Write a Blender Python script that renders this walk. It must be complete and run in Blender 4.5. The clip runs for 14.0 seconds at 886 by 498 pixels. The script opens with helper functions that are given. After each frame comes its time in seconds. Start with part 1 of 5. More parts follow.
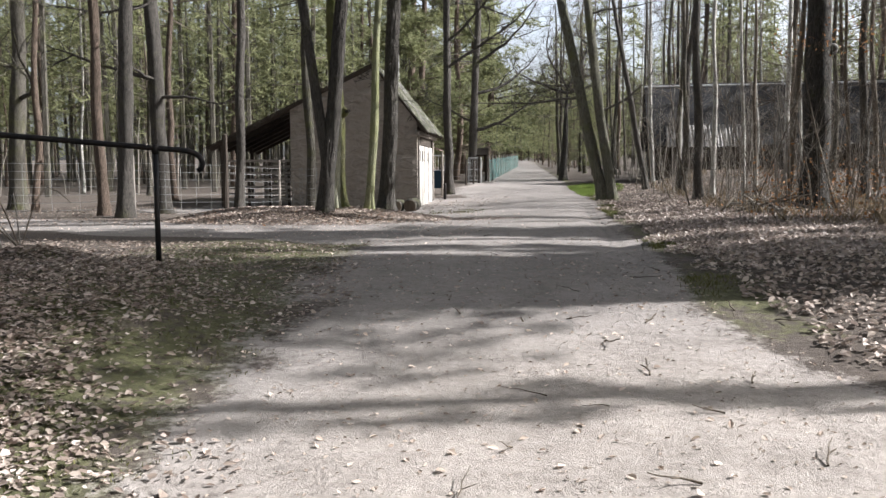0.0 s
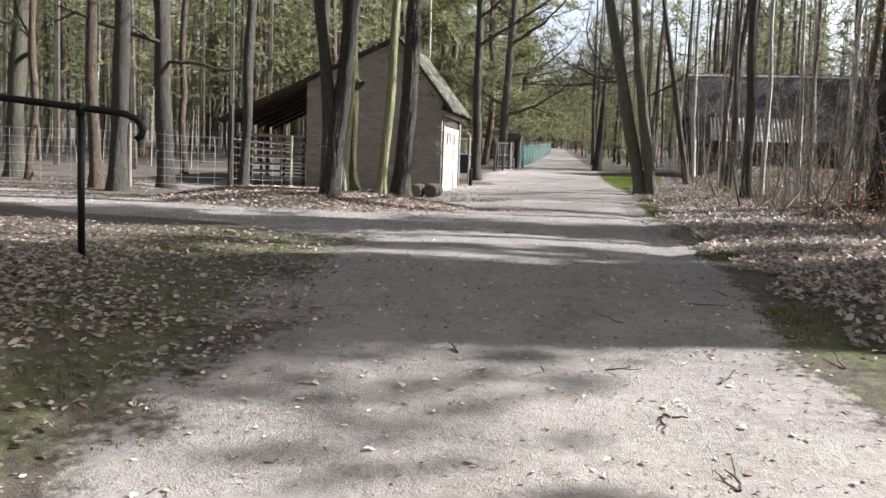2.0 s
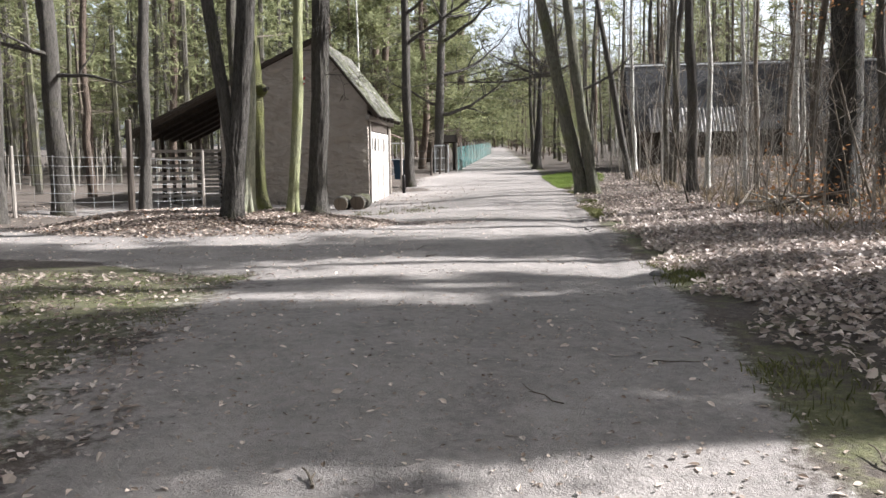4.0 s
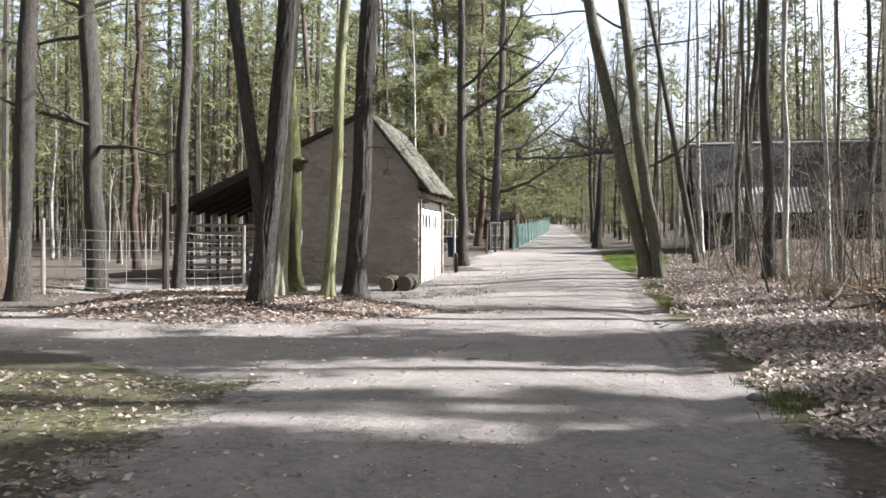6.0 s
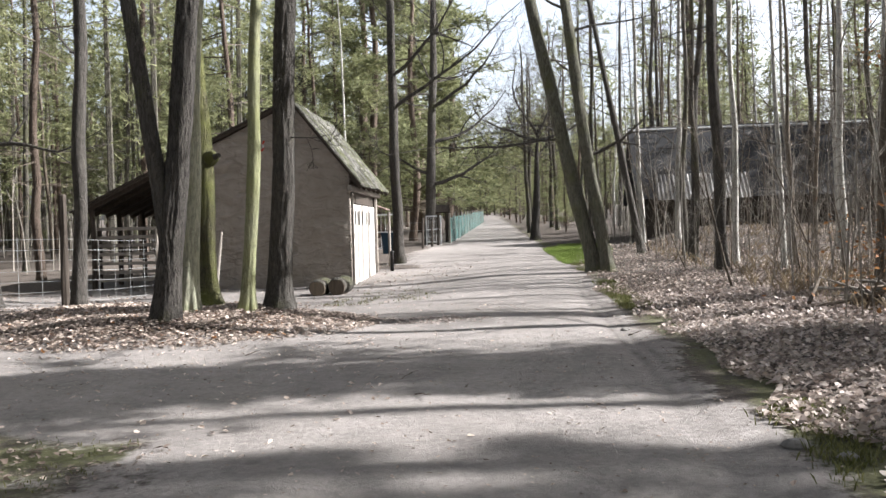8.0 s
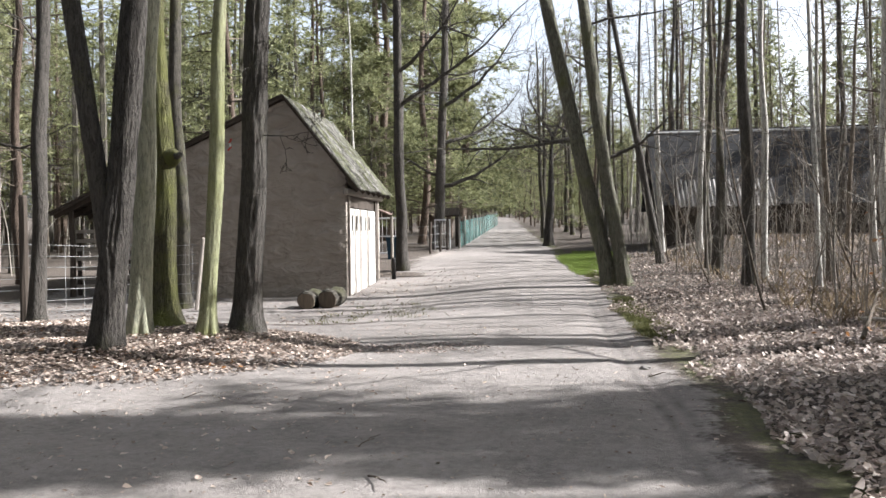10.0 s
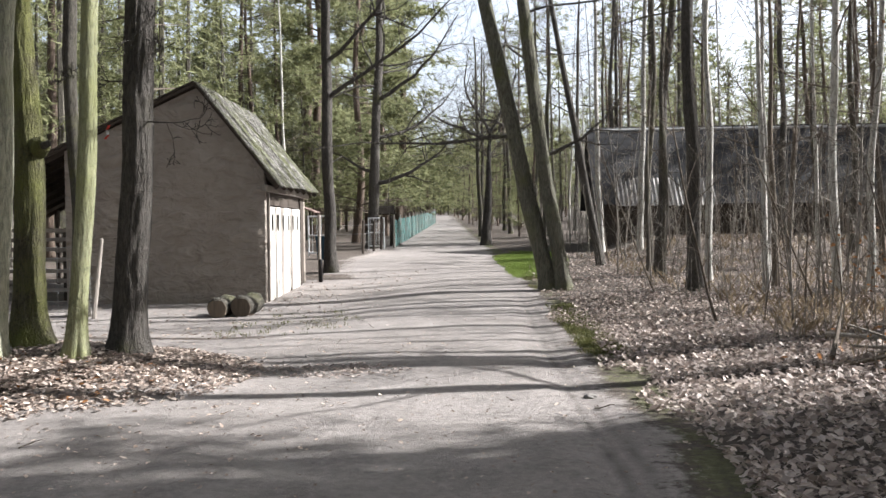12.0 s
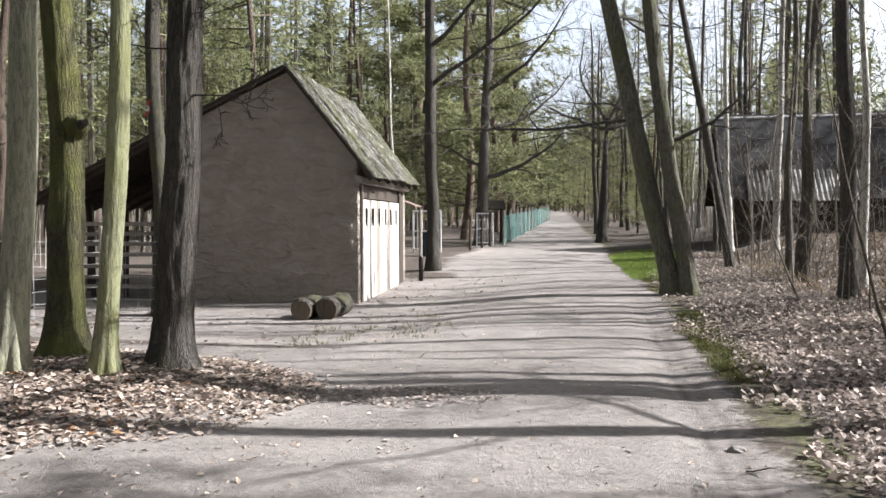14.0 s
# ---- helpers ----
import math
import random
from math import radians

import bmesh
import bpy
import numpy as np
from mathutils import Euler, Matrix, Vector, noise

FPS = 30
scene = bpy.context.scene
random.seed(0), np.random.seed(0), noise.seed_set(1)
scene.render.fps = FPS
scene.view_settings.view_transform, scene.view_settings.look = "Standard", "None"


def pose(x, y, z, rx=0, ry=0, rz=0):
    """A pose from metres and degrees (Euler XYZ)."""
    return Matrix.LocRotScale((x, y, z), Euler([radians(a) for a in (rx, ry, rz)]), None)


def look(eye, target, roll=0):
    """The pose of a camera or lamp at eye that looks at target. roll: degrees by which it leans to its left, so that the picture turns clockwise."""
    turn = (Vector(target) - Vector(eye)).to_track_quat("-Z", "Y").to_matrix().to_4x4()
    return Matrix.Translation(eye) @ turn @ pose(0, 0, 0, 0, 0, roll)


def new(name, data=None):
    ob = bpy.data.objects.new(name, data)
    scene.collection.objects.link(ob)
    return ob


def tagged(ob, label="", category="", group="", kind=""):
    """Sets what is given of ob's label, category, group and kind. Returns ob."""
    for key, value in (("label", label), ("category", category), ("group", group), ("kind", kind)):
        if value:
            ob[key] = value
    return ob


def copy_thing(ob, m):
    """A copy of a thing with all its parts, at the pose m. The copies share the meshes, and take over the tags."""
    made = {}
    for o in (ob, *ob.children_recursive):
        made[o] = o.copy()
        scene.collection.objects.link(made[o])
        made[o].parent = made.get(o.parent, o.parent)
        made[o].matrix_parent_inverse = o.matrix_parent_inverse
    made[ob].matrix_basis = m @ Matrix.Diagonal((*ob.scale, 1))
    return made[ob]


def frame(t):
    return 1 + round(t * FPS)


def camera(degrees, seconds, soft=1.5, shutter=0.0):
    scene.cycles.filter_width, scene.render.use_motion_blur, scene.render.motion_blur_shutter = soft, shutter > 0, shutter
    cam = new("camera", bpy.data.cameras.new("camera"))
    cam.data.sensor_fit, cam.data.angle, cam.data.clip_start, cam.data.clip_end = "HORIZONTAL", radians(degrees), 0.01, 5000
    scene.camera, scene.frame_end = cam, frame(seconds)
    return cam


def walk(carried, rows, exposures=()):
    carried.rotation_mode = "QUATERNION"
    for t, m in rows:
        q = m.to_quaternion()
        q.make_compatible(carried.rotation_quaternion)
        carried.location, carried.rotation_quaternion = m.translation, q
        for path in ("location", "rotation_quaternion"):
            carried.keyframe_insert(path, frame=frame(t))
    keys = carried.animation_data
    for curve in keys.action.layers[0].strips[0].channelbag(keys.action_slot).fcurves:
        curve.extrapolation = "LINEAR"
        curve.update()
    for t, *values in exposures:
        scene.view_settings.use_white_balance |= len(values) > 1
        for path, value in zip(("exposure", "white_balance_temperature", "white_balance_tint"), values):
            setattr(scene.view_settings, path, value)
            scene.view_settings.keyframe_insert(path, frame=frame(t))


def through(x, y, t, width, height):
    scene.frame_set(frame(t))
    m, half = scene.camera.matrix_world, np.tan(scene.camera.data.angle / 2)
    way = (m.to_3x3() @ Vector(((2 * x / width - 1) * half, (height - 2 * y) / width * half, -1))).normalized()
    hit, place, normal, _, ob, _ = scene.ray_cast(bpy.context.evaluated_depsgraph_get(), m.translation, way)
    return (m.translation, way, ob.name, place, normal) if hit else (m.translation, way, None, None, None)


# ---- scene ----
cam = camera(55.0, 14.0)
PATH = [
    (0, (1.505, -1.218, 0.977), (1.078, 0.728, 0.804), -0.4),
    (0.5, (1.41, -0.851, 1.009), (0.782, 1.043, 0.869), 0.5),
    (1, (1.328, -0.197, 1.013), (0.884, 1.75, 0.907), -0.2),
    (1.5, (1.286, 0.296, 0.979), (0.852, 2.235, 0.752), 0.9),
    (2, (1.264, 0.792, 0.976), (0.775, 2.719, 0.765), 2.1),
    (2.5, (1.218, 1.269, 1.008), (0.956, 3.249, 0.9), -1.1),
    (2.7, (1.2, 1.475, 0.996), (0.877, 3.445, 0.873), -2.6),
    (4.8, (1.265, 3.144, 1.184), (0.911, 5.101, 0.971), 0.6),
    (5, (1.226, 3.263, 1.204), (0.97, 5.245, 1.12), -0.9),
    (5.5, (1.172, 3.72, 1.199), (0.696, 5.661, 1.131), -1.7),
    (6, (1.074, 4.131, 1.178), (0.571, 6.067, 1.151), 0.1),
    (6.5, (0.922, 4.544, 1.176), (0.591, 6.515, 1.102), -2.2),
    (7, (0.901, 4.944, 1.231), (0.377, 6.871, 1.118), -0.9),
    (7.5, (0.729, 5.351, 1.278), (0.315, 7.306, 1.213), -1.6),
    (7.7, (0.661, 5.471, 1.271), (0.315, 7.44, 1.217), -1.5),
    (9.8, (0.638, 7.154, 1.438), (0.187, 9.102, 1.422), -2.0),
    (10, (0.658, 7.315, 1.44), (0.271, 9.277, 1.396), -0.7),
    (10.5, (0.608, 7.625, 1.484), (0.388, 9.613, 1.445), -2.1),
    (11, (0.627, 8.119, 1.492), (0.182, 10.068, 1.458), -2.7),
    (11.5, (0.621, 8.506, 1.491), (0.297, 10.48, 1.471), 1.9),
    (12, (0.641, 8.719, 1.508), (0.394, 10.703, 1.456), -0.5),
    (12.5, (0.609, 9.272, 1.499), (0.073, 11.197, 1.425), -0.8),
    (13, (0.509, 9.653, 1.541), (0.129, 11.616, 1.518), -0.3),
    (13.5, (0.5, 10.044, 1.514), (0.075, 11.998, 1.488), -1.3),
    (14, (0.551, 10.483, 1.485), (0.04, 12.416, 1.426), -0.2),
]
SUN, SKY = 5.0, 0.052
EXPOSURES = [(0.0, 1.32, 6050, 10), (1.5, 1.42, 6050, 10), (3.0, 1.66, 6000, 10), (5.0, 1.76, 6000, 10), (7.5, 1.64, 6070, 10), (10.0, 1.6, 6050, 10), (14.0, 1.5, 6080, 10)]
walk(cam, [(t, look(eye, aim, roll)) for t, eye, aim, roll in PATH], EXPOSURES)

# ---- world and sun ----
SUN_AZ, SUN_EL = radians(73.5), radians(38.0)   # azimuth clockwise from +y
world = bpy.data.worlds.new("sky")
scene.world = world
world.use_nodes = True
wn = world.node_tree.nodes
sky = wn.new("ShaderNodeTexSky")
sky.sky_type, sky.sun_disc = "NISHITA", False
sky.sun_elevation, sky.sun_rotation = SUN_EL, SUN_AZ
sky.air_density, sky.dust_density, sky.ozone_density = 1.0, 6.0, 1.0
wn["Background"].inputs[1].default_value = SKY
# a thin high veil of cloud whitens the whole sky
veil = wn.new("ShaderNodeHueSaturation")
veil.inputs["Saturation"].default_value, veil.inputs["Value"].default_value = 0.42, 1.3
world.node_tree.links.new(sky.outputs[0], veil.inputs["Color"])
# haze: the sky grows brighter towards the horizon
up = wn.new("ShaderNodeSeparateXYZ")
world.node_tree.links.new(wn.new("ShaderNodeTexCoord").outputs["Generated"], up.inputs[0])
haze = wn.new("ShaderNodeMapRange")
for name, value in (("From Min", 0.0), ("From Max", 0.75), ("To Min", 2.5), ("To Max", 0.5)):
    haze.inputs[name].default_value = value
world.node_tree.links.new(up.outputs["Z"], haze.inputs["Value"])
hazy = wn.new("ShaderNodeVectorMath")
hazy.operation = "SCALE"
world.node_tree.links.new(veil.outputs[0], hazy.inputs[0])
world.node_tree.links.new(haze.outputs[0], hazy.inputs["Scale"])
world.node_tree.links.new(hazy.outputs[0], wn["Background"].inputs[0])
sun_lamp = new("sun", bpy.data.lights.new("sun", "SUN"))
sun_lamp.data.energy, sun_lamp.data.angle, sun_lamp.data.color = SUN, radians(0.53), (1.0, 0.958, 0.905)
SUN_DIR = Vector((math.sin(SUN_AZ) * math.cos(SUN_EL), math.cos(SUN_AZ) * math.cos(SUN_EL), math.sin(SUN_EL)))
sun_lamp.matrix_world = look(SUN_DIR * 60, (0, 0, 0))


# ---- materials ----
class Mat:
    """A small builder for procedural materials."""

    def __init__(self, name, rough=0.9, metal=0.0):
        self.m = bpy.data.materials.new(name)
        self.m.use_nodes = True
        self.t = self.m.node_tree
        self.b = self.t.nodes["Principled BSDF"]
        self.b.inputs["Roughness"].default_value = rough
        self.b.inputs["Metallic"].default_value = metal
        self.b.inputs["Specular IOR Level"].default_value = 0.25
        self.co = self.t.nodes.new("ShaderNodeTexCoord").outputs["Object"]

    def node(self, kind, **values):
        n = self.t.nodes.new(kind)
        for k, v in values.items():
            n.inputs[k].default_value = v
        return n

    def link(self, a, b):
        self.t.links.new(a, b)

    def world(self):
        self.co = self.t.nodes.new("ShaderNodeNewGeometry").outputs["Position"]

    def scaled(self, x, y, z):
        n = self.t.nodes.new("ShaderNodeMapping")
        n.inputs["Scale"].default_value = (x, y, z)
        self.link(self.co, n.inputs["Vector"])
        return n.outputs[0]

    def noise(self, scale, detail=5.0, rough=0.6, vec=None, distort=0.0):
        n = self.node("ShaderNodeTexNoise", Scale=scale, Detail=detail, Roughness=rough, Distortion=distort)
        self.link(vec or self.co, n.inputs["Vector"])
        return n.outputs["Fac"]

    def ramp(self, fac, *stops):
        n = self.t.nodes.new("ShaderNodeValToRGB")
        while len(n.color_ramp.elements) < len(stops):
            n.color_ramp.elements.new(0.5)
        for e, (p, c) in zip(n.color_ramp.elements, stops):
            e.position, e.color = p, (*c, 1.0) if len(c) == 3 else c
        self.link(fac, n.inputs[0])
        return n.outputs[0]

    def mix(self, fac, a, b, mode="MIX"):
        n = self.t.nodes.new("ShaderNodeMix")
        n.data_type, n.blend_type = "RGBA", mode
        for sock, v in ((n.inputs[0], fac), (n.inputs[6], a), (n.inputs[7], b)):
            if isinstance(v, bpy.types.NodeSocket):
                self.link(v, sock)
            else:
                sock.default_value = v if isinstance(v, float) else (*v, 1.0)
        return n.outputs[2]

    def math(self, op, a, b=0.0):
        n = self.t.nodes.new("ShaderNodeMath")
        n.operation = op
        for sock, v in ((n.inputs[0], a), (n.inputs[1], b)):
            if isinstance(v, bpy.types.NodeSocket):
                self.link(v, sock)
            else:
                sock.default_value = v
        return n.outputs[0]

    def attr(self, name):
        n = self.t.nodes.new("ShaderNodeAttribute")
        n.attribute_name = name
        return n.outputs["Fac"]

    def random(self):
        return self.t.nodes.new("ShaderNodeObjectInfo").outputs["Random"]

    def island(self):
        return self.t.nodes.new("ShaderNodeNewGeometry").outputs["Random Per Island"]

    def colour(self, c):
        if isinstance(c, bpy.types.NodeSocket):
            self.link(c, self.b.inputs["Base Color"])
        else:
            self.b.inputs["Base Color"].default_value = (*c, 1.0)
        return self

    def bump(self, fac, strength=0.5, distance=0.02):
        n = self.node("ShaderNodeBump", Strength=strength, Distance=distance)
        self.link(fac, n.inputs["Height"])
        self.link(n.outputs[0], self.b.inputs["Normal"])
        return self


def bark(name, dark, light, moss=0.0, furrow=1.0, moss_colour=(0.12, 0.13, 0.03)):
    k = Mat(name, 0.95)
    ridges = k.noise(24, 5, 0.62, k.scaled(1, 1, 0.2), 1.6)
    fine = k.noise(55, 4, 0.7)
    patch = k.noise(1.3, 3, 0.6)
    c = k.ramp(ridges, (0.42, dark), (0.58, light))
    c = k.mix(k.ramp(fine, (0.35, (0.0, 0.0, 0.0)), (0.7, (0.5, 0.5, 0.5))), c, tuple(v * 1.35 for v in light))
    if moss:
        mossy = k.ramp(k.math("ADD", k.math("MULTIPLY", patch, 0.7), k.math("MULTIPLY", fine, 0.35)), (0.62 - 0.3 * moss, (0, 0, 0)), (0.8 - 0.3 * moss, (1, 1, 1)))
        c = k.mix(mossy, c, moss_colour)
    k.colour(k.mix(0.35, c, k.ramp(k.random(), (0.0, tuple(v * 0.7 for v in dark)), (1.0, tuple(v * 1.1 for v in light)))))
    h = k.math("ADD", ridges, k.math("MULTIPLY", fine, 0.3))
    k.bump(h, 1.0 * furrow, 0.07)
    return k.m


def foliage(name, a, b, rough=0.75, through=0.35):
    k = Mat(name, rough)
    c = k.ramp(k.island(), (0.0, a), (1.0, b))
    tone = k.ramp(k.random(), (0.0, (0.75, 0.75, 0.75)), (1.0, (1.15, 1.1, 1.0)))
    k.colour(k.mix(1.0, c, tone, "MULTIPLY"))
    back = k.t.nodes.new("ShaderNodeBsdfTranslucent")
    k.link(c, back.inputs[0])
    both = k.node("ShaderNodeMixShader", Fac=through)
    k.link(k.b.outputs[0], both.inputs[1])
    k.link(back.outputs[0], both.inputs[2])
    k.link(both.outputs[0], k.t.nodes["Material Output"].inputs[0])
    return k.m


BARK_OAK = bark("oak_bark", (0.02, 0.018, 0.016), (0.105, 0.094, 0.082), 0.12)
BARK_TWIN = bark("greenish_oak_bark", (0.045, 0.043, 0.034), (0.20, 0.19, 0.145), 0.3, 0.8, (0.13, 0.14, 0.05))
BARK_MOSSY = bark("mossy_bark", (0.03, 0.027, 0.018), (0.12, 0.108, 0.07), 0.6, 1.2, (0.18, 0.195, 0.04))
BARK_GREEN = bark("algae_bark", (0.08, 0.08, 0.045), (0.27, 0.27, 0.17), 0.5, 0.5, (0.24, 0.25, 0.09))
BARK_BEECH = bark("pale_beech_bark", (0.13, 0.13, 0.095), (0.37, 0.36, 0.27), 0.35, 0.5, (0.22, 0.23, 0.11))
BARK_BROAD = bark("lichen_bark", (0.04, 0.036, 0.026), (0.16, 0.145, 0.105), 0.4, 1.0, (0.15, 0.15, 0.07))
BARK_GREY = bark("grey_bark", (0.028, 0.025, 0.021), (0.118, 0.106, 0.087), 0.3, 0.8)
BARK_PINE = bark("pine_bark", (0.036, 0.028, 0.022), (0.165, 0.122, 0.094), 0.0, 0.9)
BARK_BIRCH = bark("birch_bark", (0.10, 0.09, 0.08), (0.55, 0.53, 0.48), 0.0, 0.3)
TWIG = bark("twig_bark", (0.05, 0.042, 0.034), (0.16, 0.13, 0.10), 0.0, 0.3)
TWIG_PALE = bark("pale_twig_bark", (0.11, 0.095, 0.08), (0.33, 0.30, 0.26), 0.0, 0.3)
NEEDLES = foliage("pine_needles", (0.125, 0.138, 0.066), (0.345, 0.355, 0.195), 0.75, 0.5)
LEAF_DRY = foliage("dry_oak_leaves", (0.18, 0.135, 0.11), (0.43, 0.365, 0.32), 0.6, 0.2)
LEAF_PALE = foliage("bleached_leaves", (0.30, 0.24, 0.21), (0.66, 0.575, 0.525), 0.55, 0.2)
STALKS = bark("dry_stalks", (0.10, 0.088, 0.075), (0.30, 0.27, 0.23), 0.0, 0.2)
LEAF_RUST = foliage("rust_leaves", (0.20, 0.09, 0.035), (0.40, 0.21, 0.09), 0.6, 0.3)
GRASS = foliage("grass_blades", (0.07, 0.08, 0.025), (0.17, 0.165, 0.07), 0.6, 0.3)
LUSH = foliage("lush_grass_blades", (0.10, 0.155, 0.028), (0.22, 0.285, 0.075), 0.6, 0.35)
STRAW = foliage("dead_grass", (0.17, 0.125, 0.08), (0.36, 0.29, 0.20), 0.7, 0.3)


def ground_material():
    k = Mat("forest_ground", 0.97)
    k.world()
    broad, mid, fine, grit = k.noise(0.35, 3), k.noise(2.2, 5), k.noise(14, 6, 0.7), k.noise(90, 3, 0.8)
    sand = k.ramp(mid, (0.3, (0.125, 0.11, 0.102)), (0.7, (0.25, 0.224, 0.208)))
    sand = k.mix(k.ramp(fine, (0.3, (0, 0, 0)), (0.75, (0.75, 0.75, 0.75))), sand, (0.36, 0.328, 0.304))
    sand = k.mix(k.ramp(grit, (0.58, (0, 0, 0)), (0.72, (0.65, 0.65, 0.65))), sand, (0.095, 0.082, 0.072))
    sand = k.mix(k.ramp(k.noise(120, 2, 0.6), (0.64, (0, 0, 0)), (0.7, (0.8, 0.8, 0.8))), sand, (0.46, 0.42, 0.38))
    pale = k.mix(1.0, sand, (1.4, 1.37, 1.32), "MULTIPLY")
    sand = k.mix(k.attr("sandy"), sand, pale)
    duff = k.ramp(fine, (0.3, (0.038, 0.03, 0.025)), (0.55, (0.105, 0.086, 0.072)), (0.8, (0.23, 0.195, 0.165)))
    duff = k.mix(k.ramp(mid, (0.35, (0, 0, 0)), (0.7, (0.5, 0.5, 0.5))), duff, (0.085, 0.066, 0.054))
    turf = k.ramp(fine, (0.3, (0.045, 0.046, 0.022)), (0.55, (0.095, 0.096, 0.042)), (0.75, (0.19, 0.165, 0.105)))

    def edged(name):
        a = k.math("ADD", k.attr(name), k.math("MULTIPLY", k.math("SUBTRACT", k.math("ADD", k.math("MULTIPLY", mid, 0.55), k.math("MULTIPLY", fine, 0.45)), 0.5), 2.2))
        return k.ramp(a, (0.38, (0, 0, 0)), (0.62, (1, 1, 1)))

    c = k.mix(edged("turf"), duff, turf)
    c = k.mix(edged("path"), c, sand)
    c = k.mix(k.ramp(broad, (0.35, (0, 0, 0)), (0.75, (0.3, 0.3, 0.3))), c, (0.10, 0.085, 0.07))
    # darker stripes for the wheel ruts along the rim of the track
    rel = k.t.nodes.new("ShaderNodeVectorMath")
    rel.operation = "DOT_PRODUCT"
    k.link(k.co, rel.inputs[0])
    rel.inputs[1].default_value = (1.0, 0.083, 0.0)
    across = k.math("ADD", rel.outputs["Value"], k.math("MULTIPLY", k.noise(0.5, 2), 0.25))
    rut = k.ramp(k.math("SUBTRACT", across, 2.0), (0.30, (0, 0, 0)), (0.36, (0.8, 0.8, 0.8)), (0.44, (0.1, 0.1, 0.1)), (0.52, (0.7, 0.7, 0.7)), (0.60, (0, 0, 0)))
    rut = k.math("MULTIPLY", rut, k.math("MULTIPLY", k.ramp(mid, (0.35, (0, 0, 0)), (0.6, (1, 1, 1))), k.attr("path")))
    along = k.t.nodes.new("ShaderNodeSeparateXYZ")
    k.link(k.co, along.inputs[0])
    rut = k.math("MULTIPLY", rut, k.ramp(k.math("DIVIDE", along.outputs["Y"], 40.0), (0.26, (0, 0, 0)), (0.36, (1, 1, 1)), (0.52, (1, 1, 1)), (0.7, (0.2, 0.2, 0.2))))
    c = k.mix(rut, c, (0.075, 0.062, 0.055))
    k.colour(c)
    k.bump(k.math("ADD", fine, k.math("MULTIPLY", grit, 0.5)), 0.7, 0.03)
    return k.m


GROUND = ground_material()


def plaster_material():
    k = Mat("grey_render", 0.95)
    lumps = k.noise(2.6, 4, 0.55, k.scaled(1, 1, 1.8), 0.8)
    fine = k.noise(40, 4, 0.7)
    c = k.ramp(lumps, (0.3, (0.27, 0.235, 0.20)), (0.7, (0.37, 0.325, 0.28)))
    c = k.mix(k.ramp(k.noise(0.9, 3), (0.4, (0, 0, 0)), (0.75, (0.55, 0.55, 0.55))), c, (0.24, 0.205, 0.175))
    k.colour(c)
    k.bump(k.math("ADD", k.math("MULTIPLY", lumps, 1.0), k.math("MULTIPLY", fine, 0.12)), 1.0, 0.22)
    return k.m


def wood_material(name, dark, light, rough=0.85, moss=None):
    k = Mat(name, rough)
    grain = k.noise(9, 5, 0.7, k.scaled(3, 3, 0.35), 0.4)
    c = k.ramp(grain, (0.3, dark), (0.7, light))
    c = k.mix(0.35, c, k.ramp(k.random(), (0.0, dark), (1.0, light)))
    if moss:
        c = k.mix(k.ramp(k.noise(1.6, 4, 0.7), (0.42, (0, 0, 0)), (0.62, (0.9, 0.9, 0.9))), c, moss)
    k.colour(c)
    k.bump(grain, 0.5, 0.01)
    return k.m


def metal_material(name, base, rust, rough=0.5):
    k = Mat(name, rough, 0.35)
    k.colour(k.mix(k.ramp(k.noise(7, 5, 0.7), (0.45, (0, 0, 0)), (0.7, (0.8, 0.8, 0.8))), base, rust))
    k.bump(k.noise(30, 3), 0.3, 0.003)
    return k.m


PLASTER = plaster_material()
WOOD_DARK = wood_material("dark_weathered_wood", (0.025, 0.02, 0.016), (0.085, 0.068, 0.055))
WOOD_GREY = wood_material("grey_weathered_wood", (0.13, 0.115, 0.10), (0.36, 0.32, 0.28))
WOOD_WHITE = wood_material("limewashed_boards", (0.40, 0.37, 0.33), (0.75, 0.72, 0.67))


def roof_material():
    k = Mat("mossy_roof_sheets", 0.95)
    fine, mid, big = k.noise(22, 6, 0.75), k.noise(6, 6, 0.75), k.noise(1.3, 4, 0.7)
    c = k.ramp(mid, (0.36, (0.045, 0.043, 0.04)), (0.5, (0.16, 0.15, 0.135)), (0.64, (0.36, 0.345, 0.315)))
    c = k.mix(k.ramp(fine, (0.45, (0, 0, 0)), (0.65, (0.6, 0.6, 0.6))), c, (0.06, 0.056, 0.05))
    c = k.mix(k.ramp(k.math("ADD", k.math("MULTIPLY", big, 0.7), k.math("MULTIPLY", fine, 0.3)), (0.46, (0, 0, 0)), (0.58, (0.85, 0.85, 0.85))), c, (0.105, 0.11, 0.05))
    streak = k.noise(5, 4, 0.65, k.scaled(0.35, 2.2, 0.35), 0.6)
    c = k.mix(k.ramp(streak, (0.38, (0.7, 0.7, 0.7)), (0.5, (0, 0, 0))), c, (0.035, 0.033, 0.028))
    k.colour(c)
    k.bump(k.math("ADD", k.math("MULTIPLY", streak, 1.5), k.math("ADD", mid, fine)), 1.0, 0.05)
    return k.m


